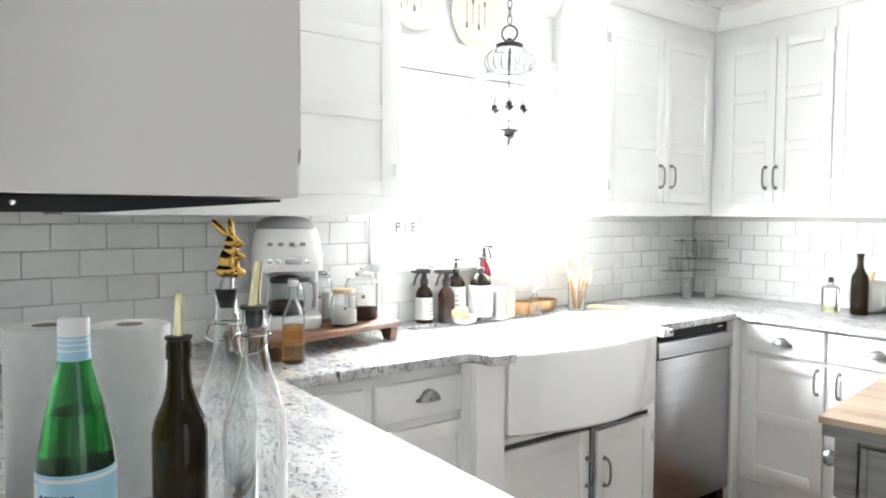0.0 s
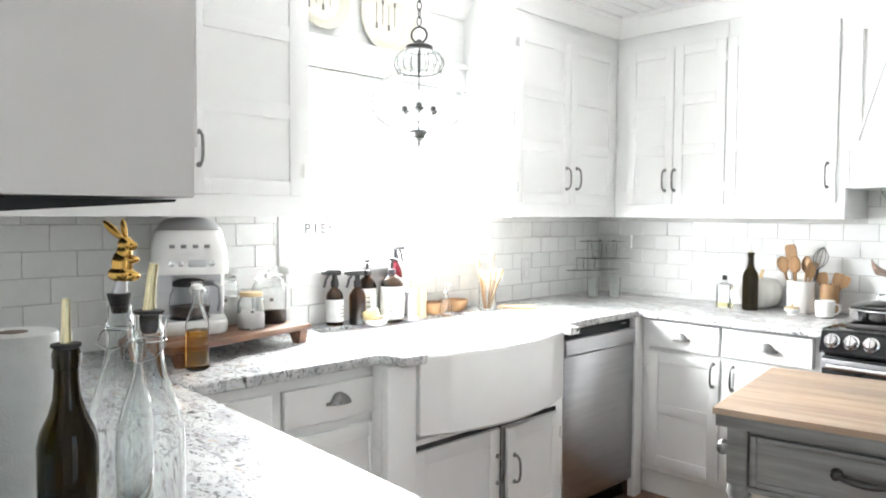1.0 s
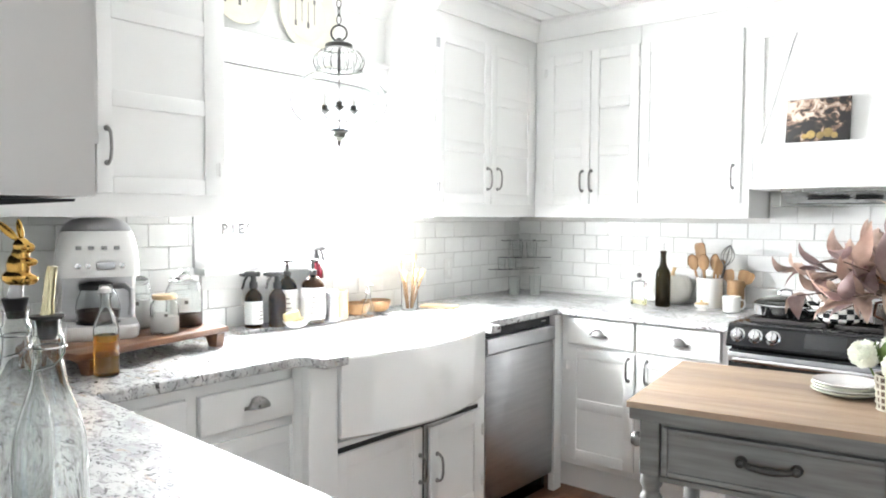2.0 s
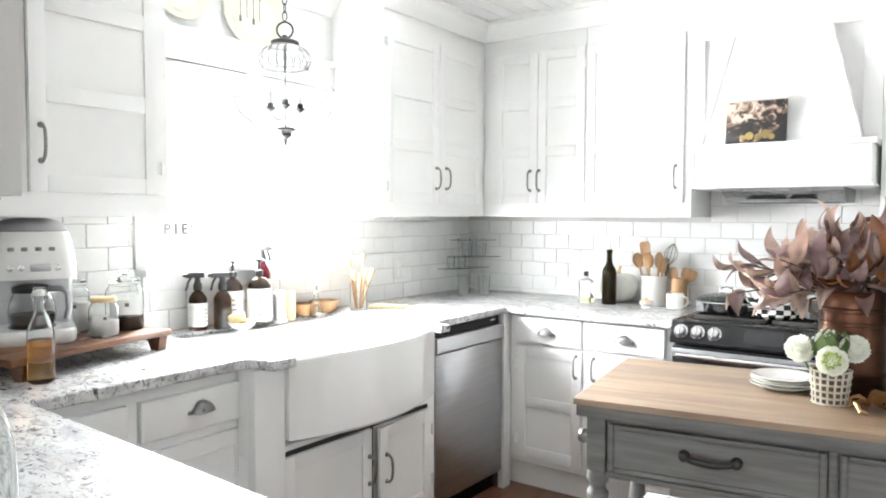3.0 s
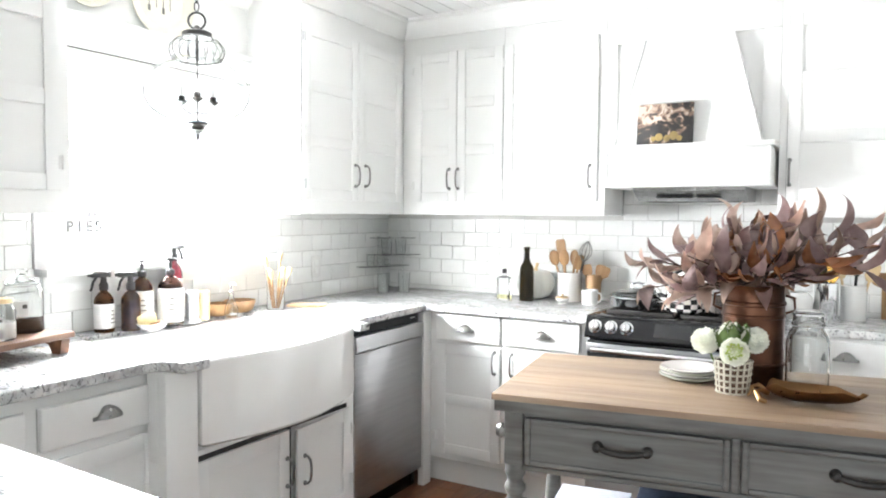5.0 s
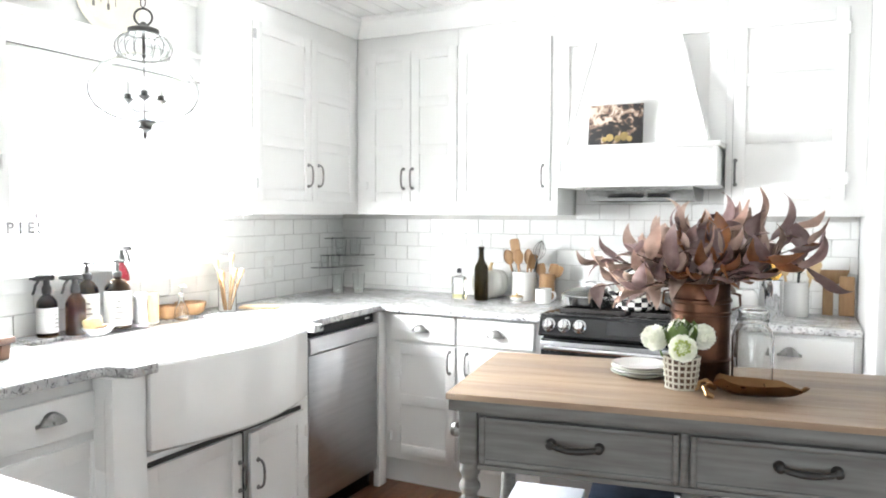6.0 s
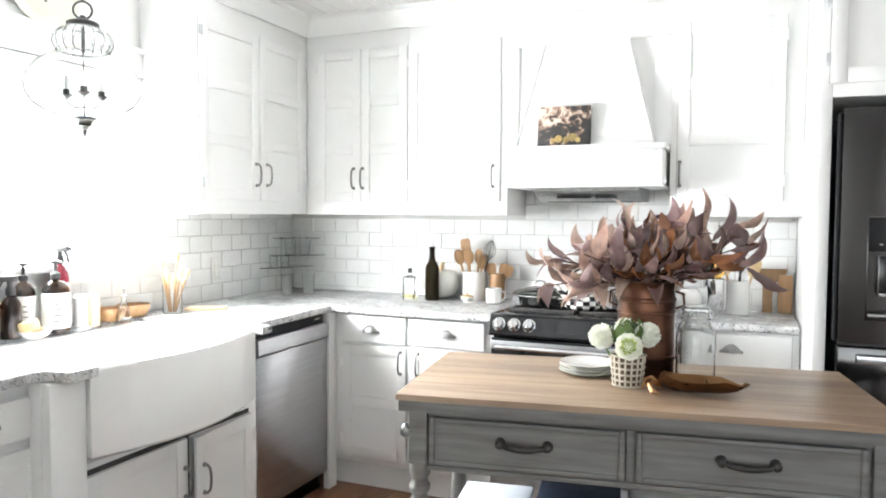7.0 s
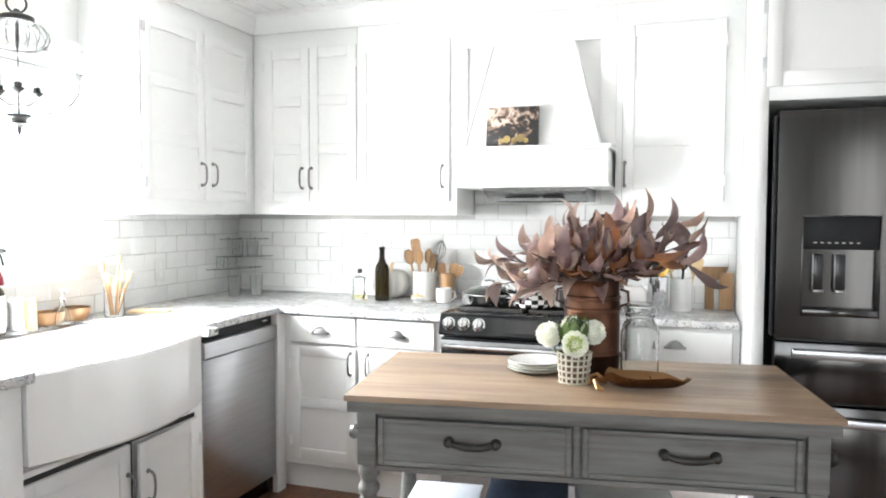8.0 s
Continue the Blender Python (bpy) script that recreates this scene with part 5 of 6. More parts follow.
globe = part("globe", blown(GLOBE), CLEAR, pd, "clear blown glass globe", 80)
dome = part("dome", blown(DOME), CLEAR, pd, "fluted clear glass dome", 80)
for g_ in (globe, dome):
    g_.visible_shadow = False
for i in range(18):
    a = 2 * math.pi * i / 18
    part("flute", tube([(r * math.cos(a), r * math.sin(a), zz) for r, zz in DOME], 0.0015, 6), BLACKIRON, dome)
for r, zz in ((0.080, 1.930),):
    part("hoop", tube([(r * math.cos(a), r * math.sin(a), zz) for a in np.linspace(0, 2 * math.pi, 41)[:-1]], 0.0009, 6, closed=True), PEWTER, globe)
# Dark tubes at the silhouette stand in for the globe's refracted dark edges.
for a in (radians(48), radians(228)):
    part("edge_outline", tube([(r * math.cos(a), r * math.sin(a), zz) for r, zz in GLOBE], 0.0034, 6), BLACKIRON, globe)
for i in range(3):
    a = radians(-42 + 120 * i)
    c, s = math.cos(a) * 0.064, math.sin(a) * 0.064
    arm = part("arm", tube([(0, 0, 1.745), (c * 0.5, s * 0.5, 1.742), (c, s, 1.765), (c, s, 1.785)], 0.0024, 6), BLACKIRON, pd)
    part("drip_cup", moved(lathe([(0, 1.772), (0.006, 1.774), (0.021, 1.788), (0.019, 1.790), (0.011, 1.788), (0.012, 1.806), (0, 1.807)], 14), pose(c, s, 0)), BLACKIRON, arm)
    part("candle_sleeve", moved(lathe([(0, 1.807), (0.007, 1.807), (0.007, 1.847), (0.002, 1.855), (0, 1.856)], 12), pose(c, s, 0)), CERAMIC, arm, "white candle sleeve")

# ---- corner shelf and back counter ----
cs = thing("corner_shelf", pose(0.012, -0.012, COUNTER), "three-tier clear glass corner shelf holding small glasses", "shelf")
for z in (0.14, 0.208, 0.308):
    sx = {0.14: (0.05, 0.15), 0.208: (0.08, 0.23), 0.308: (0.06, 0.20)}[z]
    pts = [(0.01, -0.01)] + [(0.01 + sx[1] * math.cos(radians(a)), -0.01 + (sx[1] + (0.18 if z == 0.14 else 0)) * math.sin(radians(a))) for a in np.linspace(0, -90, 12)]
    tier = part("glass_tier", prism(pts, z - 0.0015, z + 0.0015, "z"), PANE, cs)
    tier.visible_shadow = False
for x, y in ((0.03, -0.03), (0.13, -0.03), (0.03, -0.15)):
    part("post", moved(lathe([(0.008, 0), (0.006, 0.01), (0.006, 0.308), (0.008, 0.313), (0, 0.318)], 10), pose(x, y, 0)), CLEAR, cs)
for x, y, z, r, h in ((0.145, -0.08, 0.212, 0.034, 0.085), (0.07, -0.12, 0.212, 0.034, 0.085), (0.085, -0.20, 0.144, 0.026, 0.06), (0.05, -0.26, 0.144, 0.024, 0.07), (0.17, -0.30, 0.0, 0.036, 0.11), (0.26, -0.22, 0.0, 0.036, 0.11)):
    tg = thing("drinking_glass", pose(0.012 + x, -0.012 + y, COUNTER + z), "small clear drinking glass in the corner", "glass", "corner glasses")
    part("glass_body", shell([(r * 0.8, 0), (r * 0.85, 0.004), (r, h)], 0.002, 0.005, 20), CLEAR, tg)

ob_ = thing("wine_bottle", pose(1.057, -0.255, COUNTER), "dark olive glass bottle with a pourer on the back counter", "bottle")
WP = [(0.034, 0), (0.0375, 0.004), (0.0375, 0.165), (0.033, 0.185), (0.020, 0.205), (0.0145, 0.225), (0.0135, 0.268), (0.016, 0.27), (0.016, 0.282), (0.014, 0.285)]
part("glass_body", lathe([(0, 0)] + WP + [(0, 0.285)], 28), BROWNGLASS, ob_)
part("pourer", lathe([(0.010, 0.28), (0.006, 0.29), (0.004, 0.325), (0, 0.326)], 12), CERAMIC, ob_)
oc = thing("oil_cruet", pose(0.925, -0.25, COUNTER), "square clear glass oil cruet with a dark stopper", "bottle")
part("glass_body", loft([(0.0, 0.070, 0.05, 0.008, 0), (0.002, 0.072, 0.052, 0.008, 0), (0.115, 0.072, 0.052, 0.008, 0), (0.122, 0.05, 0.04, 0.008, 0), (0.126, 0.024, 0.024, 0.011, 0), (0.14, 0.022, 0.022, 0.010, 0)]), CLEAR, oc)
part("oil", loft([(0.005, 0.062, 0.042, 0.006, 0), (0.028, 0.062, 0.042, 0.006, 0)]), OIL, oc)
part("stopper", lathe([(0.010, 0.140), (0.012, 0.142), (0.012, 0.160), (0.008, 0.164), (0, 0.165)], 14), BLACKPLASTIC, oc)
fc = thing("picture_frame", pose(0.885, -0.05, COUNTER, -8), "small clear frame leaning on the tiles", "frame")
part("frame", boxes([(-0.05, 0.05, -0.006, 0.006, 0, 0.012), (-0.05, 0.05, -0.006, 0.006, 0.188, 0.20), (-0.05, -0.04, -0.006, 0.006, 0.012, 0.188), (0.04, 0.05, -0.006, 0.006, 0.012, 0.188)], 0.002), CERAMIC, fc)
part("pane", box(-0.042, 0.042, -0.002, 0.002, 0.01, 0.19), LABELW, fc)

pk = thing("pumpkin", pose(1.050, -0.117, COUNTER) @ Matrix.Diagonal((1.09, 1.05, 1.08, 1)), "white ribbed pumpkin on the back counter", "pumpkin")
bm = bmesh.new()
n_, k_ = 60, 14
rows_ = []
for i in range(k_ + 1):
    a = -math.pi / 2 + math.pi * i / k_
    rows_.append([bm.verts.new(((0.092 * math.cos(a) ** 0.75 * (0.90 + 0.10 * abs(math.cos(5 * t))) + 0.004) * math.cos(t), (0.092 * max(math.cos(a), 0) ** 0.75 * (0.90 + 0.10 * abs(math.cos(5 * t))) + 0.004) * math.sin(t), 0.078 + 0.078 * math.sin(a) - 0.016 * max(0, math.sin(a)) ** 6)) for t in [2 * math.pi * j / n_ for j in range(n_)]] if 0 < i < k_ else [bm.verts.new((0, 0, 0.0 if i == 0 else 0.138))])
for a, b2 in zip(rows_, rows_[1:]):
    for j in range(n_):
        q = (j + 1) % n_
        if len(a) == 1:
            bm.faces.new((a[0], b2[q], b2[j]))
        elif len(b2) == 1:
            bm.faces.new((a[j], a[q], b2[0]))
        else:
            bm.faces.new((a[j], a[q], b2[q], b2[j]))
part("flesh", bm, PUMPKIN, pk, smooth=70)
part("stem", tube([(0, 0, 0.130), (0.002, 0, 0.155), (0.010, 0.004, 0.178)], 0.009, 8, taper=[0.014, 0.009, 0.008]), BAMBOO, pk)


def spoon(m, length, kind, mat):
    s = thing({"whisk": "whisk", "spoon": "wooden_spoon", "spatula": "spatula"}[kind], m, {"whisk": "steel balloon whisk standing in the crock", "spoon": "wooden spoon standing in the crock", "spatula": "flat wooden spatula standing in the crock"}[kind], "utensil", "utensils in crocks")
    part("shaft", tube([(0, 0, 0), (0, 0, length * 0.6), (0, 0, length * 0.72)], 0.006, 8), mat, s)
    if kind == "spoon":
        part("bowl", ellipsoid(0, 0, length * 0.72 + 0.038, 0.028, 0.009, 0.042, 16), mat, s)
    elif kind == "spatula":
        part("blade", prism([(-0.012, length * 0.70), (0.012, length * 0.70), (0.026, length * 0.80), (0.026, length), (0.018, length + 0.012), (-0.018, length + 0.012), (-0.026, length), (-0.026, length * 0.80)], -0.004, 0.004, "y"), mat, s)
    else:
        for i in range(5):
            a = math.pi * i / 5
            part("wire", tube([(0.032 * math.sin(math.pi * q / 12) ** 0.8 * math.cos(a) * (1 if q <= 12 else 1), 0.032 * math.sin(math.pi * q / 12) ** 0.8 * math.sin(a), length * 0.70 + 0.11 * (q / 12)) for q in range(13)], 0.0017, 6), PEWTER, s)
            part("wire", tube([(-0.032 * math.sin(math.pi * q / 12) ** 0.8 * math.cos(a), -0.032 * math.sin(math.pi * q / 12) ** 0.8 * math.sin(a), length * 0.70 + 0.11 * (q / 12)) for q in range(13)], 0.0017, 6), PEWTER, s)
    return s


def crock(x, y, r, h, label):
    c = thing("utensil_crock", pose(x, y, COUNTER), label, "crock", "utensil crocks")
    part("pot", shell([(r * 0.94, 0), (r, 0.006), (r, h - 0.01), (r * 1.04, h - 0.006), (r * 1.04, h)], 0.006, 0.01), CERAMIC, c)
    return c


crock(1.252, -0.135, 0.063, 0.152, "white ceramic crock of wooden spoons and a whisk")
for dx, dy, ry, rz, L, kind, mat in ((-0.028, 0.0, -15, 10, 0.25, "spoon", BEECH), (-0.016, 0.02, -9, 0, 0.30, "spatula", BEECH), (-0.006, -0.02, -5, 20, 0.245, "spoon", BEECH), (0.010, 0.01, 3, -15, 0.245, "spoon", BEECH), (0.028, 0.0, 13, 0, 0.285, "whisk", BLACKIRON), (0.022, -0.022, 10, 40, 0.22, "spatula", BEECH)):
    spoon(pose(1.252 + dx, -0.135 + dy, COUNTER + 0.016, 0, ry, rz), L, kind, mat)
wc = thing("wooden_pot", pose(1.372, -0.11, COUNTER), "turned wooden pot holding short wooden tools", "pot")
part("pot", shell([(0.036, 0), (0.041, 0.006), (0.041, 0.135), (0.038, 0.142)], 0.006, 0.012), BEECH, wc)
for dx, ry in ((-0.012, -8), (0.010, 10), (0.0, 22)):
    spoon(pose(1.372 + dx, -0.11, COUNTER + 0.016, 0, ry, 15), 0.17, "spatula", BEECH)
cup = thing("white_cup", pose(1.400, -0.25, COUNTER), "small white ceramic cup with a handle", "cup")
part("cup_body", shell([(0.032, 0), (0.040, 0.006), (0.043, 0.078)], 0.004, 0.008), CERAMIC, cup)
part("handle", tube([(0.041, 0, 0.065), (0.058, 0, 0.060), (0.062, 0, 0.040), (0.054, 0, 0.022), (0.040, 0, 0.018)], 0.0045, 8), CERAMIC, cup)
fd = thing("salt_dish", pose(1.262, -0.27, COUNTER), "small white footed salt dish with a wooden lid", "dish")
part("dish_body", shell([(0.024, 0), (0.018, 0.006), (0.034, 0.020), (0.034, 0.030)], 0.003, 0.010), CERAMIC, fd)
part("lid", lathe([(0, 0.03), (0.034, 0.03), (0.030, 0.036), (0.006, 0.040), (0.007, 0.05), (0, 0.052)], 18), BAMBOO, fd)

# right of the range
crock(2.560, -0.14, 0.052, 0.155, "white ceramic crock of steel and wooden utensils")
for dx, dy, ry, rz, L, kind, mat in ((-0.02, 0, -10, 0, 0.24, "spatula", BAMBOO), (0.0, 0.015, 3, 30, 0.25, "spoon", BLACKPLASTIC), (0.02, 0.0, 10, 0, 0.245, "spatula", CERAMIC), (0.012, -0.02, 16, 10, 0.235, "spatula", BAMBOO)):
    spoon(pose(2.560 + dx, -0.14 + dy, COUNTER + 0.016, 0, ry, rz), L, kind, mat)
st = thing("steel_canister", pose(2.455, -0.20, COUNTER), "polished steel canister with gold tongs inside", "canister")
part("body", shell([(0.045, 0), (0.048, 0.004), (0.048, 0.165)], 0.003, 0.008), CHROME, st)
for ry in (-6, 8, 15):
    spoon(pose(2.455, -0.20, COUNTER + 0.012, 0, ry, 30 * ry), 0.22, "spatula", BLACKPLASTIC if ry > 0 else GOLD)
wj = thing("white_jar", pose(2.345, -0.22, COUNTER), "round white ceramic jar", "jar")
part("body", shell([(0.040, 0), (0.058, 0.02), (0.066, 0.06), (0.058, 0.10), (0.042, 0.118)], 0.005, 0.008), CERAMIC, wj)
for x, r, h, mat in ((2.765, 0.0, 0.18, BEECH), (2.690, 0.10, 0.0, BEECH)):
    bd = thing("cutting_board", pose(x, -0.045, COUNTER + (0.0), -9), "brown wooden cutting board leaning on the tiles", "cutting board", "cutting boards")
    if r:
        part("board", moved(lathe([(0, 0), (0.085, 0), (0.088, 0.004), (0.088, 0.014), (0.085, 0.018), (0, 0.018)], 36), pose(0, 0.02, 0.225, 90)), BEECH, bd)
        part("stem", box(-0.022, 0.022, 0.002, 0.02, 0.0, 0.145, 0.004), BEECH, bd)
    else:
        part("board", join(box(-0.032, 0.032, -0.016, 0, 0, h, 0.006)), mat, bd)

# on the range
RZ = 0.950
fp = thing("saute_pan", pose(1.690, -0.43, RZ), "stainless saute pan with a domed glass lid", "pan")
part("pan_body", shell([(0.118, 0), (0.128, 0.006), (0.132, 0.045), (0.135, 0.048)], 0.003, 0.005, 40), CHROME, fp)
part("lid", lathe([(0.130, 0.047), (0.133, 0.049), (0.12, 0.062), (0.08, 0.080), (0.03, 0.088), (0, 0.089), (0, 0.086), (0.03, 0.085), (0.08, 0.077), (0.118, 0.059)], 40), CLEAR, fp, "domed glass lid")
part("lid_rim", tube([(0.132 * math.cos(a), 0.132 * math.sin(a), 0.050) for a in np.linspace(0, 2 * math.pi, 41)[:-1]], 0.003, 6, closed=True), CHROME, fp)
part("lid_handle", tube([(-0.028, 0, 0.086), (-0.024, 0, 0.108), (0, 0, 0.115), (0.024, 0, 0.108), (0.028, 0, 0.086)], 0.0045, 8), CHROME, fp)
part("handle", tube([(0.10, -0.09, 0.036), (0.15, -0.14, 0.046), (0.24, -0.20, 0.060)], 0.008, 8), CHROME, fp)
ck = thing("checkered_kettle", pose(1.910, -0.49, RZ), "black and white checkered enamel kettle", "kettle")
part("kettle_body", shell([(0.070, 0), (0.085, 0.01), (0.088, 0.04), (0.076, 0.085), (0.050, 0.112), (0.036, 0.118)], 0.003, 0.006, 36), CHECK, ck)
part("lid", lathe([(0.037, 0.117), (0.030, 0.128), (0.012, 0.134), (0.009, 0.140), (0.014, 0.150), (0, 0.157)], 20), CHECK, ck)
part("spout", tube([(-0.07, -0.02, 0.05), (-0.10, -0.03, 0.075), (-0.115, -0.035, 0.105)], 0.012, 10, taper=[0.018, 0.013, 0.009]), CHECK, ck)
part("handle", tube([(0.06, 0.0, 0.10), (0.055, 0, 0.16), (0, 0, 0.19), (-0.055, 0, 0.16), (-0.06, 0, 0.10)], 0.005, 8), BLACKIRON, ck)
sk = thing("steel_kettle", pose(2.055, -0.44, RZ), "polished stainless pot with a lid", "pot")
part("pot_body", shell([(0.080, 0), (0.092, 0.008), (0.094, 0.085), (0.097, 0.088)], 0.003, 0.006, 36), CHROME, sk)
part("lid", lathe([(0, 0.115), (0.008, 0.115), (0.012, 0.105), (0.04, 0.100), (0.092, 0.090), (0.092, 0.087), (0, 0.087)][::-1], 32), CHROME, sk)

# painting on the hood ledge
OCHRE = surface("ochre_oil_paint", (0.36, 0.25, 0.08), (0.22, 0.15, 0.05), 0.5, scale=60, bump=0.2, per_object=0.3)
pt = thing("painting", pose(1.676, -0.458, 1.6925, -6), "small unframed still-life landscape canvas in browns", "painting")
part("canvas", box(0.0, 0.247, 0, 0.014, 0, 0.188, 0.002), PAINTING, pt)
for x, z, r in ((0.10, 0.035, 0.018), (0.135, 0.030, 0.015), (0.165, 0.040, 0.020), (0.19, 0.028, 0.013), (0.075, 0.028, 0.012)):
    part("painted_fruit", moved(lathe([(0, 0), (r, 0), (r * 0.9, 0.0008), (0, 0.0012)], 14), pose(x, -0.0005, z, 90)), OCHRE, pt)

# ---- on the island ----
IS = pose(1.729, -2.060, IZ, 0, 0, IROT)
can = thing("copper_can", pose(2.314, -1.555, IZ), "aged copper milk can used as a vase", "vase")
part("can_body", shell([(0.080, 0), (0.084, 0.004), (0.084, 0.055), (0.0865, 0.058), (0.0865, 0.064), (0.083, 0.068), (0.083, 0.190), (0.0860, 0.193), (0.0860, 0.199), (0.083, 0.202), (0.083, 0.225), (0.0865, 0.228), (0.0865, 0.235), (0.082, 0.239), (0.080, 0.262), (0.086, 0.280), (0.088, 0.284)], 0.003, 0.006, 40), COPPER, can)
for s in (-1, 1):
    part("ear", tube([(s * 0.082, 0, 0.255), (s * 0.105, 0, 0.25), (s * 0.108, 0, 0.215), (s * 0.084, 0, 0.205)], 0.004, 8), COPPER, can)


def leaf_mesh(name, mat, length, width, bend, twist, seed):
    r = random.Random(seed)
    bm = bmesh.new()
    n, rows = 12, []
    for i in range(n + 1):
        u = i / n
        w = 1.12 * width * math.sin(math.pi * min(1, u ** 0.75)) ** 0.85 * (1 - 0.15 * u) + 0.0015
        a = bend * u * u
        x, z = length * (math.sin(a) / a * u if a else u), length * u * (1 - math.cos(a)) / a if a else 0
        cup = 0.35 * w
        tw = twist * u
        row = []
        for k in (-1, -0.5, 0, 0.5, 1):
            yy, zz = w * k, cup * k * k + 0.003 * math.sin(9 * u + 3 * k + seed)
            row.append(bm.verts.new((x, yy * math.cos(tw) - zz * math.sin(tw), z + yy * math.sin(tw) + zz * math.cos(tw))))
        rows.append(row)
    for a, b in zip(rows, rows[1:]):
        for k in range(4):
            bm.faces.new((a[k], a[k + 1], b[k + 1], b[k]))
    bmesh.ops.solidify(bm, geom=list(bm.faces), thickness=0.0007)
    return mesh_of(name, bm, mat, 80)


LEAVES = [leaf_mesh("leaf", m, L, w, b, t, i) for i, (m, L, w, b, t) in enumerate(((MAUVE, 0.150, 0.030, 0.95, 0.6), (MAUVE, 0.130, 0.034, -1.0, -0.8), (BLUSH, 0.150, 0.026, 1.25, 0.8), (RUST, 0.150, 0.030, 0.6, -0.7), (MAUVE, 0.170, 0.027, 1.5, 0.6), (BLUSH, 0.125, 0.029, -1.1, 0.9), (MAUVE, 0.110, 0.033, 0.4, 0.4), (RUST, 0.145, 0.026, 1.1, 0.9), (BLUSH, 0.160, 0.024, 0.7, -0.9)))]
bq = thing("leaf_bouquet", pose(2.314, -1.555, IZ + 0.236), "dried mauve and rust magnolia leaves on branches", "bouquet")
rng = random.Random(21)
view_right = Vector((0.97, 0.24, 0))
view_in = Vector((-0.24, 0.97, 0))
BRANCHES = [(-78, 0.34, 0), (-62, 0.36, 10), (-48, 0.30, -25), (-72, 0.24, -40), (-30, 0.27, 20), (-15, 0.27, -20), (0, 0.25, 25), (12, 0.26, -15), (25, 0.25, 15), (40, 0.29, -20), (54, 0.32, 12), (66, 0.34, -10), (80, 0.31, -30), (-5, 0.17, -50), (20, 0.18, -60), (-35, 0.18, -60), (60, 0.22, -55), (-85, 0.20, 30)]
for lean, length, depth in BRANCHES:
    d = (view_right * math.sin(radians(lean)) + Vector((0, 0, 1)) * math.cos(radians(lean)) + view_in * math.sin(radians(depth)) * 0.7).normalized()
    p0 = Vector((0.03 * math.sin(radians(lean)), 0, -0.10))
    p1 = Vector((0.045 * math.sin(radians(lean)), 0.02 * math.sin(radians(depth)), 0.03))
    tip = p1 + d * length * (0.66 if abs(lean) < 45 else 0.76) + Vector((0, 0, -0.06 * max(0, -math.sin(radians(lean))) + 0.03 * max(0, math.sin(radians(lean)))))
    mid_ = p1.lerp(tip, 0.5) + Vector((0, 0, 0.018))
    part("branch", tube([p0, p1, mid_, tip], 0.003, 6, taper=[0.0035, 0.003, 0.0024, 0.0014]), TWIG, bq)
    for j in range(9):
        u = 0.20 + 0.80 * j / 8
        base = (p1.lerp(mid_, u * 2) if u < 0.5 else mid_.lerp(tip, u * 2 - 1))
        spread = Vector((rng.uniform(-1, 1), rng.uniform(-1, 1), rng.uniform(-0.85, 1.0)))
        ax = (d * (0.25 + 0.5 * u) + spread * (1.15 - 0.30 * u)).normalized()
        side = ax.cross(Vector((rng.uniform(-0.4, 0.4), rng.uniform(-0.4, 0.4), 1))).normalized()
        nrm = side.cross(ax)
        mat3 = Matrix(((ax.x, side.x, nrm.x), (ax.y, side.y, nrm.y), (ax.z, side.z, nrm.z)))
        ob = new("leaf", LEAVES[rng.choice((0, 1, 2, 2, 3, 5, 5, 8, 8) if lean < -40 else (0, 0, 1, 2, 3, 4, 4, 5, 6, 7, 8))])
        ob.parent = bq
        sc = rng.uniform(0.60, 0.92)
        ob.matrix_basis = Matrix.Translation(base) @ mat3.to_4x4() @ Matrix.Diagonal((sc, sc, sc, 1))

for i in range(22):
    a = i * 2.39996
    out_ = Vector((math.cos(a), math.sin(a), rng.uniform(-0.55, 0.5))).normalized()
    side = out_.cross(Vector((0, 0, 1))).normalized()
    nrm = side.cross(out_)
    ob = new("leaf", LEAVES[rng.choice((0, 1, 4, 5, 6, 6, 7))])
    ob.parent = bq
    sc = rng.uniform(0.6, 0.85)
    ob.matrix_basis = Matrix.Translation((0.055 * math.cos(a), 0.055 * math.sin(a), 0.045 + 0.05 * rng.random())) @ Matrix(((out_.x, side.x, nrm.x), (out_.y, side.y, nrm.y), (out_.z, side.z, nrm.z))).to_4x4() @ Matrix.Diagonal((sc, sc, sc, 1))

fp2 = thing("flower_pot", pose(2.285, -1.715, IZ), "small whitewashed woven pot with green and white checks", "pot")
part("pot_liner", shell([(0.036, 0), (0.040, 0.004), (0.046, 0.085)], 0.003, 0.006), TWIG, fp2)
for i in range(16):
    a = 2 * math.pi * i / 16
    part("upright", tube([(0.0385 * math.cos(a), 0.0385 * math.sin(a), 0.002), (0.0425 * math.cos(a), 0.0425 * math.sin(a), 0.045), (0.0475 * math.cos(a + 0.03), 0.0475 * math.sin(a + 0.03), 0.088)], 0.0032, 6), WICKER, fp2)
for zz in (0.004, 0.020, 0.037, 0.054, 0.071, 0.088):
    r = 0.0395 + 0.0075 * zz / 0.088
    part("weave", tube([((r + 0.0022 * (1 if q % 2 else -1)) * math.cos(2 * math.pi * q / 32), (r + 0.0022 * (1 if q % 2 else -1)) * math.sin(2 * math.pi * q / 32), zz) for q in range(32)], 0.003, 6, closed=True), WICKER, fp2)


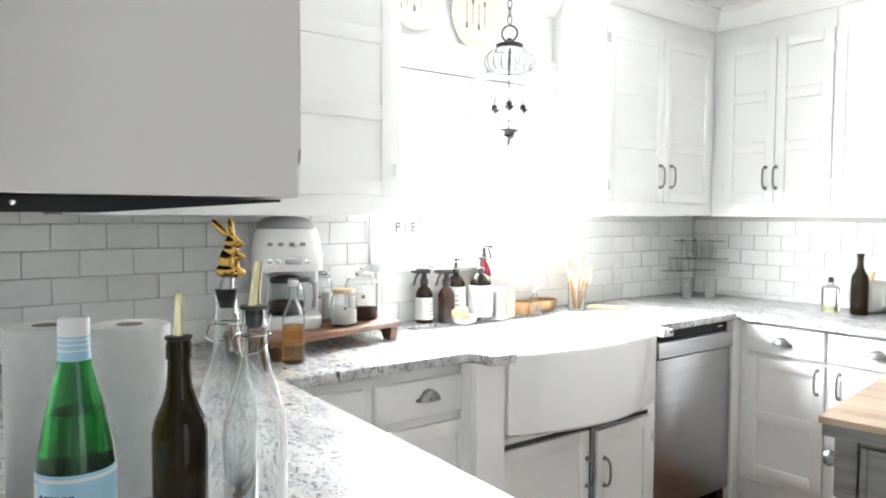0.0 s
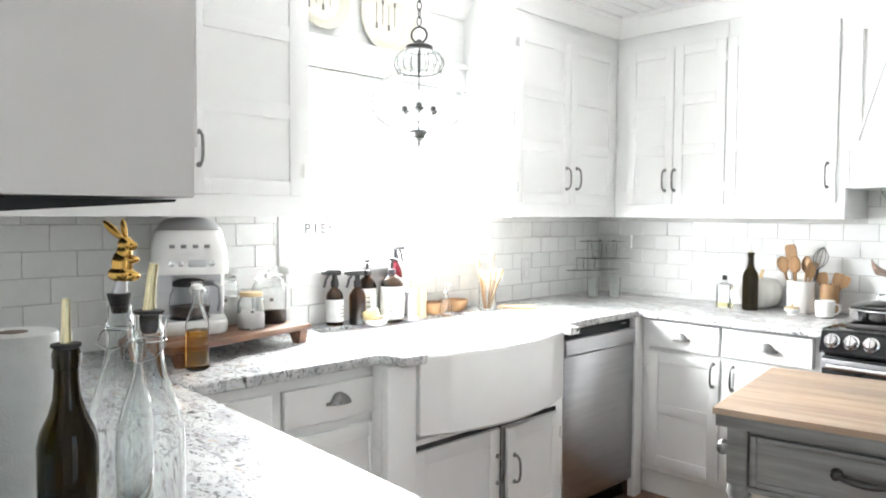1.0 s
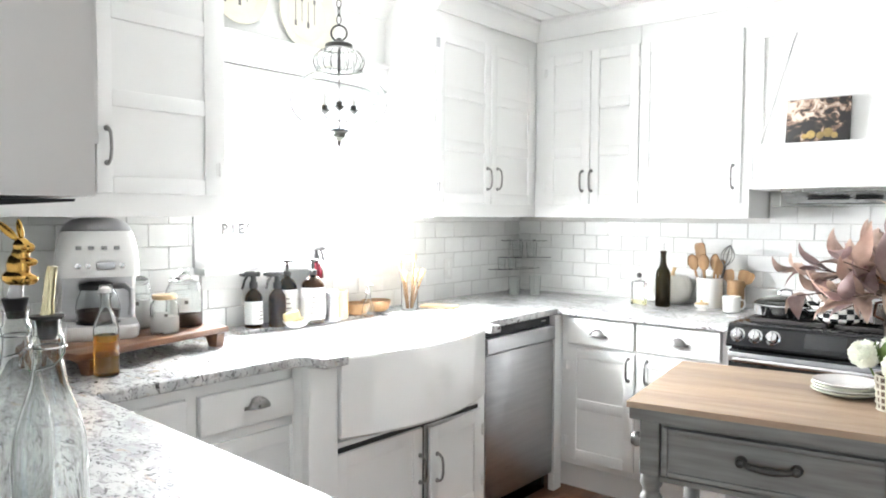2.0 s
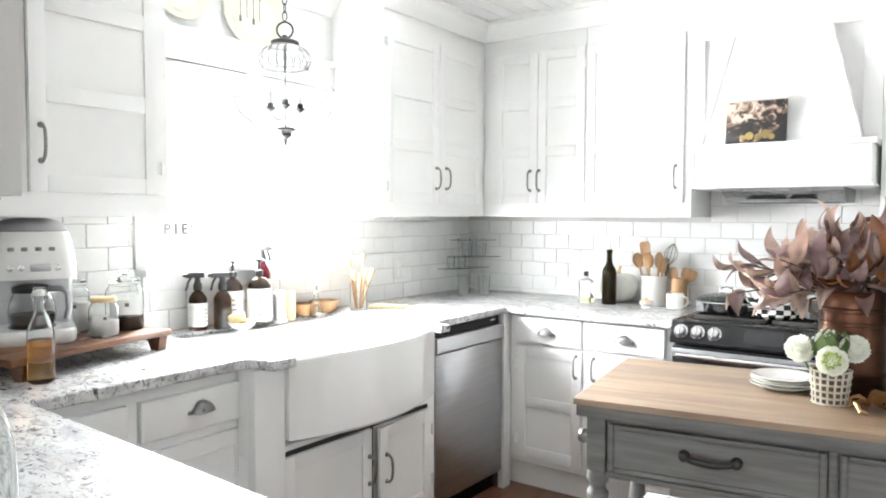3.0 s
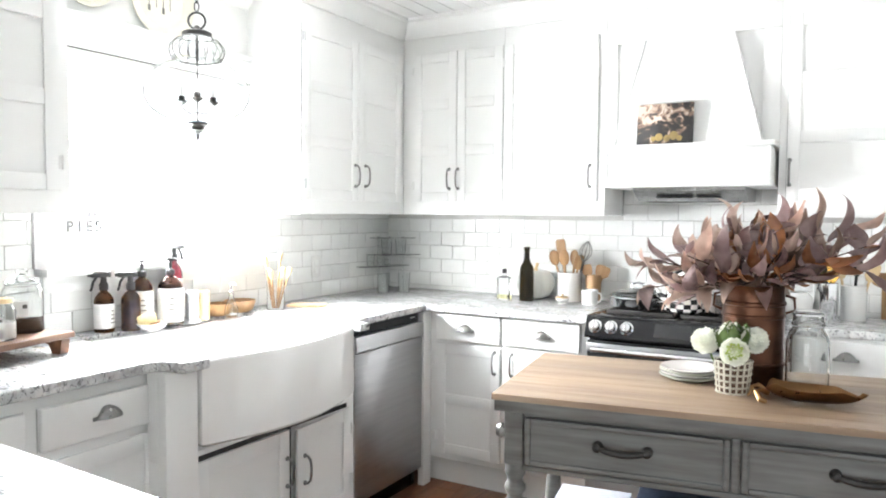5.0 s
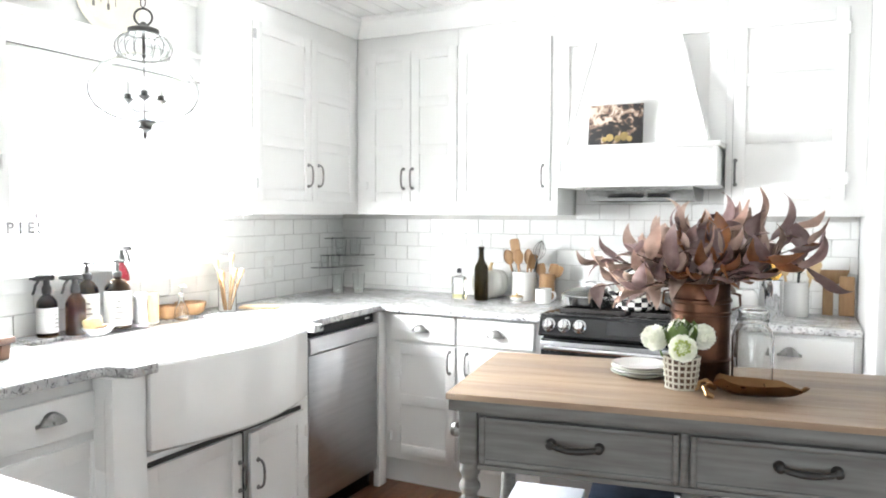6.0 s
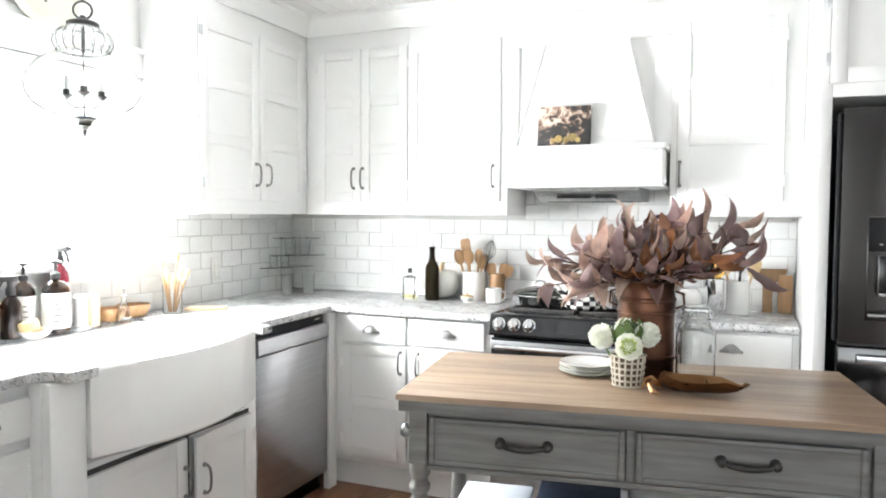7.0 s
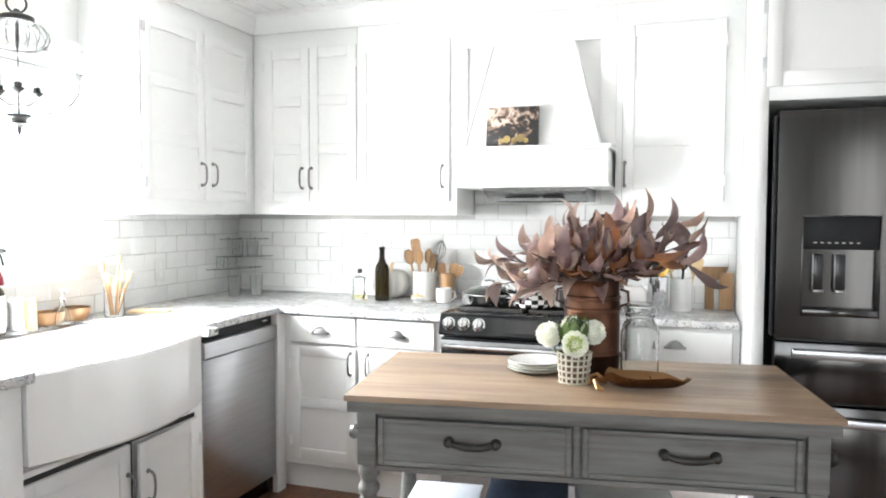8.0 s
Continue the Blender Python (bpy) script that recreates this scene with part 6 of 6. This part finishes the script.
def dahlia(c, face, r, seed):
    f = thing("dahlia", pose(*c), "round white dahlia with a lime green centre", "flower", "flowers in the pot")
    rg_ = random.Random(seed)
    q = Vector(face).to_track_quat("Z", "Y").to_matrix().to_4x4()
    for name, mat, lo, hi, n in (("petals", PETAL, 0.16, 1.0, 150), ("centre", PETALC if face[1] < -0.95 else PETAL, 0.0, 0.18, 30)):
        bm = bmesh.new()
        for i in range(n):
            u = lo + (hi - lo) * (i + 0.5) / n
            pol, az = math.acos(max(-1, 1 - 1.75 * u)), i * 2.39996
            d = Vector((math.sin(pol) * math.cos(az), math.sin(pol) * math.sin(az), math.cos(pol)))
            s = d.cross(Vector((0, 0, 1)))
            s = s.normalized() if s.length > 1e-3 else Vector((1, 0, 0))
            up = s.cross(d)
            L, w = r * rg_.uniform(0.92, 1.05), r * (0.10 + 0.10 * u)
            a0 = d * (L * 0.55)
            vs = [bm.verts.new(a0 - s * w * 0.5), bm.verts.new(a0 + s * w * 0.5), bm.verts.new(d * L * 0.9 + s * w + up * w * 0.25), bm.verts.new(d * L + up * w * 0.75), bm.verts.new(d * L * 0.9 - s * w + up * w * 0.25), bm.verts.new(d * L * 0.80)]
            bm.faces.new((vs[0], vs[1], vs[2], vs[5]))
            bm.faces.new((vs[5], vs[2], vs[3]))
            bm.faces.new((vs[5], vs[3], vs[4]))
            bm.faces.new((vs[0], vs[5], vs[4]))
        part(name, moved(bm, q), mat, f, smooth=80)
    part("heart", ellipsoid(0, 0, 0, r * 0.62, r * 0.62, r * 0.62), PETAL, f)
    part("stem", tube([(0, 0, 0), (-0.3 * (c[0] - 2.285), -0.3 * (c[1] + 1.715), -0.05), (-0.9 * (c[0] - 2.285), -0.9 * (c[1] + 1.715), IZ + 0.05 - c[2])], 0.0028, 6), GREENLEAF, f)


for c, fdir, r in (((2.215, -1.735, 1.038), (-0.4, -0.9, 0.3), 0.037), ((2.295, -1.770, 1.020), (0.1, -1, 0.25), 0.038), ((2.275, -1.695, 1.055), (0, -0.4, 0.9), 0.035), ((2.338, -1.715, 1.048), (0.5, -0.6, 0.5), 0.036), ((2.300, -1.665, 1.045), (0.2, 0.3, 0.9), 0.032)):
    dahlia(c, fdir, r, int(c[0] * 1000))
GL = leaf_mesh("leaf", GREENLEAF, 0.06, 0.014, 1.0, 0.3, 31)
fo = thing("flower_foliage", pose(2.285, -1.715, IZ + 0.090), "green leaves under the dahlias in the woven pot", "foliage")
for i in range(26):
    a = i * 2.39996
    ob = new("leaf", GL)
    ob.parent = fo
    ob.matrix_basis = pose(0.012 * math.cos(a), 0.012 * math.sin(a), 0.004 * (i % 5), 0, -35 - 9 * (i % 6), math.degrees(a)) @ Matrix.Scale(1.5, 4)

for i in range(4):
    pl = thing("plate", pose(2.150 + 0.002 * (i % 2), -1.600 + 0.002 * (i % 3), IZ + 0.0075 * i), "sage-rimmed stoneware plate in a stack", "plate", "stacked plates")
    R = 0.085 - 0.002 * (i % 2)
    part("plate_body", lathe([(0, 0.0), (R * 0.6, 0.0), (R * 0.75, 0.004), (R, 0.012), (R, 0.015), (R * 0.74, 0.008), (R * 0.62, 0.0045), (0, 0.004)], 40), PLATEGREEN if i % 2 == 0 else CERAMIC, pl)

mj = thing("mason_jar", pose(2.457, -1.575, IZ), "large clear glass canning jar with a wire bail", "jar")
JP = [(0.048, 0), (0.055, 0.006), (0.056, 0.13), (0.050, 0.155), (0.040, 0.168), (0.040, 0.178), (0.043, 0.18), (0.043, 0.186), (0.039, 0.19), (0.039, 0.205)]
part("glass_body", shell(JP, 0.0035, seg=32), CLEAR, mj)
part("lid", lathe([(0, 0.206), (0.041, 0.206), (0.041, 0.212), (0.03, 0.216), (0, 0.217)], 28), CLEAR, mj, "glass lid")
part("bail_wire", tube([(0.043, 0, 0.183), (0.047, 0, 0.20), (0.03, 0, 0.222), (-0.03, 0, 0.222), (-0.047, 0, 0.20), (-0.043, 0, 0.183), (-0.050, -0.01, 0.165), (-0.052, -0.012, 0.14)], 0.0016, 6), STEEL, mj)
part("neck_wire", tube([(0.042 * math.cos(a), 0.042 * math.sin(a), 0.178) for a in np.linspace(0, 2 * math.pi, 25)[:-1]], 0.0016, 6, closed=True), STEEL, mj)
for k in range(5):
    part("embossed_bar", band(0.0562, 0.085, 0.105, -118 + 13 * k, -110 + 13 * k, 0.0012, 4), CLEAR, mj)

ld = thing("leaf_dish", pose(2.475, -1.735, IZ, 0, 0, 12), "bronze leaf-shaped dish with curled stem", "dish")
bm = bmesh.new()
rows_ = []
for i in range(25):
    u = i / 24
    w = 0.060 * math.sin(math.pi * min(1.0, u * 1.06) ** 0.80) ** 0.75 * (1 - 0.25 * u) + 0.0025 if u < 0.94 else 0.0025 + 0.012 * (1 - u) / 0.06
    keel = 0.004 + 0.026 * (2 * u - 1) ** 4
    rows_.append([bm.verts.new((-0.105 + 0.235 * u, w * math.sin(k * 1.35) / math.sin(1.35), keel + (0.047 * min(1, w / 0.034)) * (1 - math.cos(k * 1.35)))) for k in [q / 5 for q in range(-5, 6)]])
for a, b in zip(rows_, rows_[1:]):
    for k in range(10):
        bm.faces.new((a[k], a[k + 1], b[k + 1], b[k]))
bmesh.ops.solidify(bm, geom=list(bm.faces), thickness=0.003)
part("bowl", bm, BRONZE, ld, smooth=70)
part("stem", tube([(-0.100, 0, 0.020), (-0.118, -0.008, 0.028), (-0.130, -0.024, 0.024), (-0.122, -0.040, 0.010), (-0.108, -0.038, 0.006)], 0.006, 8, taper=[0.008, 0.0075, 0.007, 0.008, 0.006]), BRONZE, ld)
part("curl", tube([(-0.102, 0.004, 0.022), (-0.122, 0.012, 0.036), (-0.138, 0.010, 0.030), (-0.142, 0.0, 0.016), (-0.150, -0.004, 0.010)], 0.005, 8, taper=[0.007, 0.007, 0.006, 0.005, 0.003]), BRONZE, ld)

# under the island, on its shelf
SHZ = 0.185
nb = thing("storage_box", IS @ pose(0.47, 0.33, SHZ - IZ), "navy fabric storage box on the island shelf", "box")
part("box_body", box(-0.12, 0.12, -0.15, 0.15, 0, 0.375, 0.008), NAVYBOX, nb)
part("edge", boxes([(-0.124, -0.116, -0.154, -0.146, 0, 0.377)], 0.002), LABELW, nb)
cr = thing("step_stool", IS @ pose(0.22, 0.34, SHZ - IZ), "pale grey painted step stool under the island", "stool")
part("seat", box(-0.12, 0.10, -0.13, 0.13, 0.300, 0.320, 0.004), surface("pale_blue_grey_paint", (0.42, 0.44, 0.48), (0.36, 0.38, 0.41), 0.5), cr)
for x in (-0.10, 0.08):
    for y in (-0.11, 0.11):
        part("leg", box(x - 0.014, x + 0.014, y - 0.014, y + 0.014, 0, 0.30, 0.003), bpy.data.materials["pale_blue_grey_paint"], cr)
for k in range(4):
    bk = thing("magazine", IS @ pose(0.76, 0.34, SHZ - IZ + 0.09 * k, 0, 0, 2 * k), "stacked white paper magazines on the island shelf", "magazine", "magazines")
    part("paper_block", box(-0.14, 0.14, -0.11, 0.11, 0, 0.088, 0.003), LABELW, bk)
# ---- pieces: floor planks and wall tiles ----
PLANK = mesh_of("plank", box(-0.0622, 0.0622, -0.60, 0.60, -0.018, 0.0, 0.0015, 1), FLOORW)
floor_ob = bpy.data.objects["floor"]
rng = random.Random(5)
for i in range(37):
    y = -4.25 - rng.random() * 1.1
    while y < -0.05:
        y0, y1 = max(y, -4.25), min(y + 1.2, -0.004)
        if y1 - y0 > 0.05:
            ob = new("plank", PLANK)
            ob.parent = floor_ob
            ob.matrix_basis = pose(0.0625 + i * 0.125, (y0 + y1) / 2, 0) @ Matrix.Diagonal((1, (y1 - y0 - 0.0012) / 1.2, 1, 1))
        y += 1.2
structure("floor_rear", box(0, 4.55, -6.98, -4.25, -0.012, -0.001), FLOORW, "brown wooden floor of the dining side", "floor")


def tile_field(name, m, grout_box, x0, z0, pw, ph, cols, rows, spans, label):
    """Running-bond tiles: local x along the wall, z up, face towards -y. spans(z): the stretches of wall to cover at that height."""
    field = new(name, mesh_of(name, grout_box, GROUT))
    field.matrix_world = m
    tagged(field, label, "backsplash", "", "structure")
    full = mesh_of("tile", box(-pw / 2 + 0.0012, pw / 2 - 0.0012, -0.009, 0, -ph / 2 + 0.0012, ph / 2 - 0.0012, 0.0018, 1), TILE)
    r2 = random.Random(3)
    for r in range(rows):
        z = z0 + (r + 0.5) * ph
        for c in range(cols):
            x = x0 + (c + 0.5 + 0.5 * (r % 2)) * pw
            for lo, hi in spans(z):
                a, b = max(lo, x - pw / 2), min(hi, x + pw / 2)
                if b - a < 0.012:
                    continue
                ob = new("tile", full)
                ob.parent = field
                ob.matrix_basis = pose((a + b) / 2, -0.0012 - 0.0006 * r2.random(), z, r2.uniform(-0.25, 0.25), 0, r2.uniform(-0.25, 0.25)) @ Matrix.Diagonal(((b - a) / pw, 1, 1, 1))


def spans_range(z):
    if z < 1.372:
        return [(0.012, 2.808)]
    return [(1.496, 2.258)] if z < 1.50 else []


def spans_window(z):
    if z > 1.40:
        return []
    if z > 1.09:
        return [(-3.775, WIN_Y0 - 0.111), (WIN_Y1 + 0.051, -0.002)]
    return [(-3.775, -0.002)]


tile_field("backsplash_range", pose(0, 0, 0), boxes([(0.01, 2.80, -0.006, 0, 0.90, 1.372), (1.496, 2.26, -0.006, 0, 1.372, 1.52)]), 0.626 - 6 * 0.1535, 1.348 - 6 * 0.081 - 0.081, 0.1535, 0.081, 24, 10, spans_range, "white glazed subway tiles with pale grout behind the range")
tile_field("backsplash_window", pose(0, 0, 0, 0, 0, 90), boxes([(-3.77, WIN_Y0 - 0.115, -0.006, 0, 0.90, 1.372), (WIN_Y1 + 0.09, -0.01, -0.006, 0, 0.90, 1.372), (WIN_Y0 - 0.115, WIN_Y1 + 0.09, -0.006, 0, 0.90, 1.079)]), -3.43 - 3 * 0.163, 1.343 - 5 * 0.085, 0.163, 0.085, 26, 6, spans_window, "white glazed subway tiles with pale grout under the window")
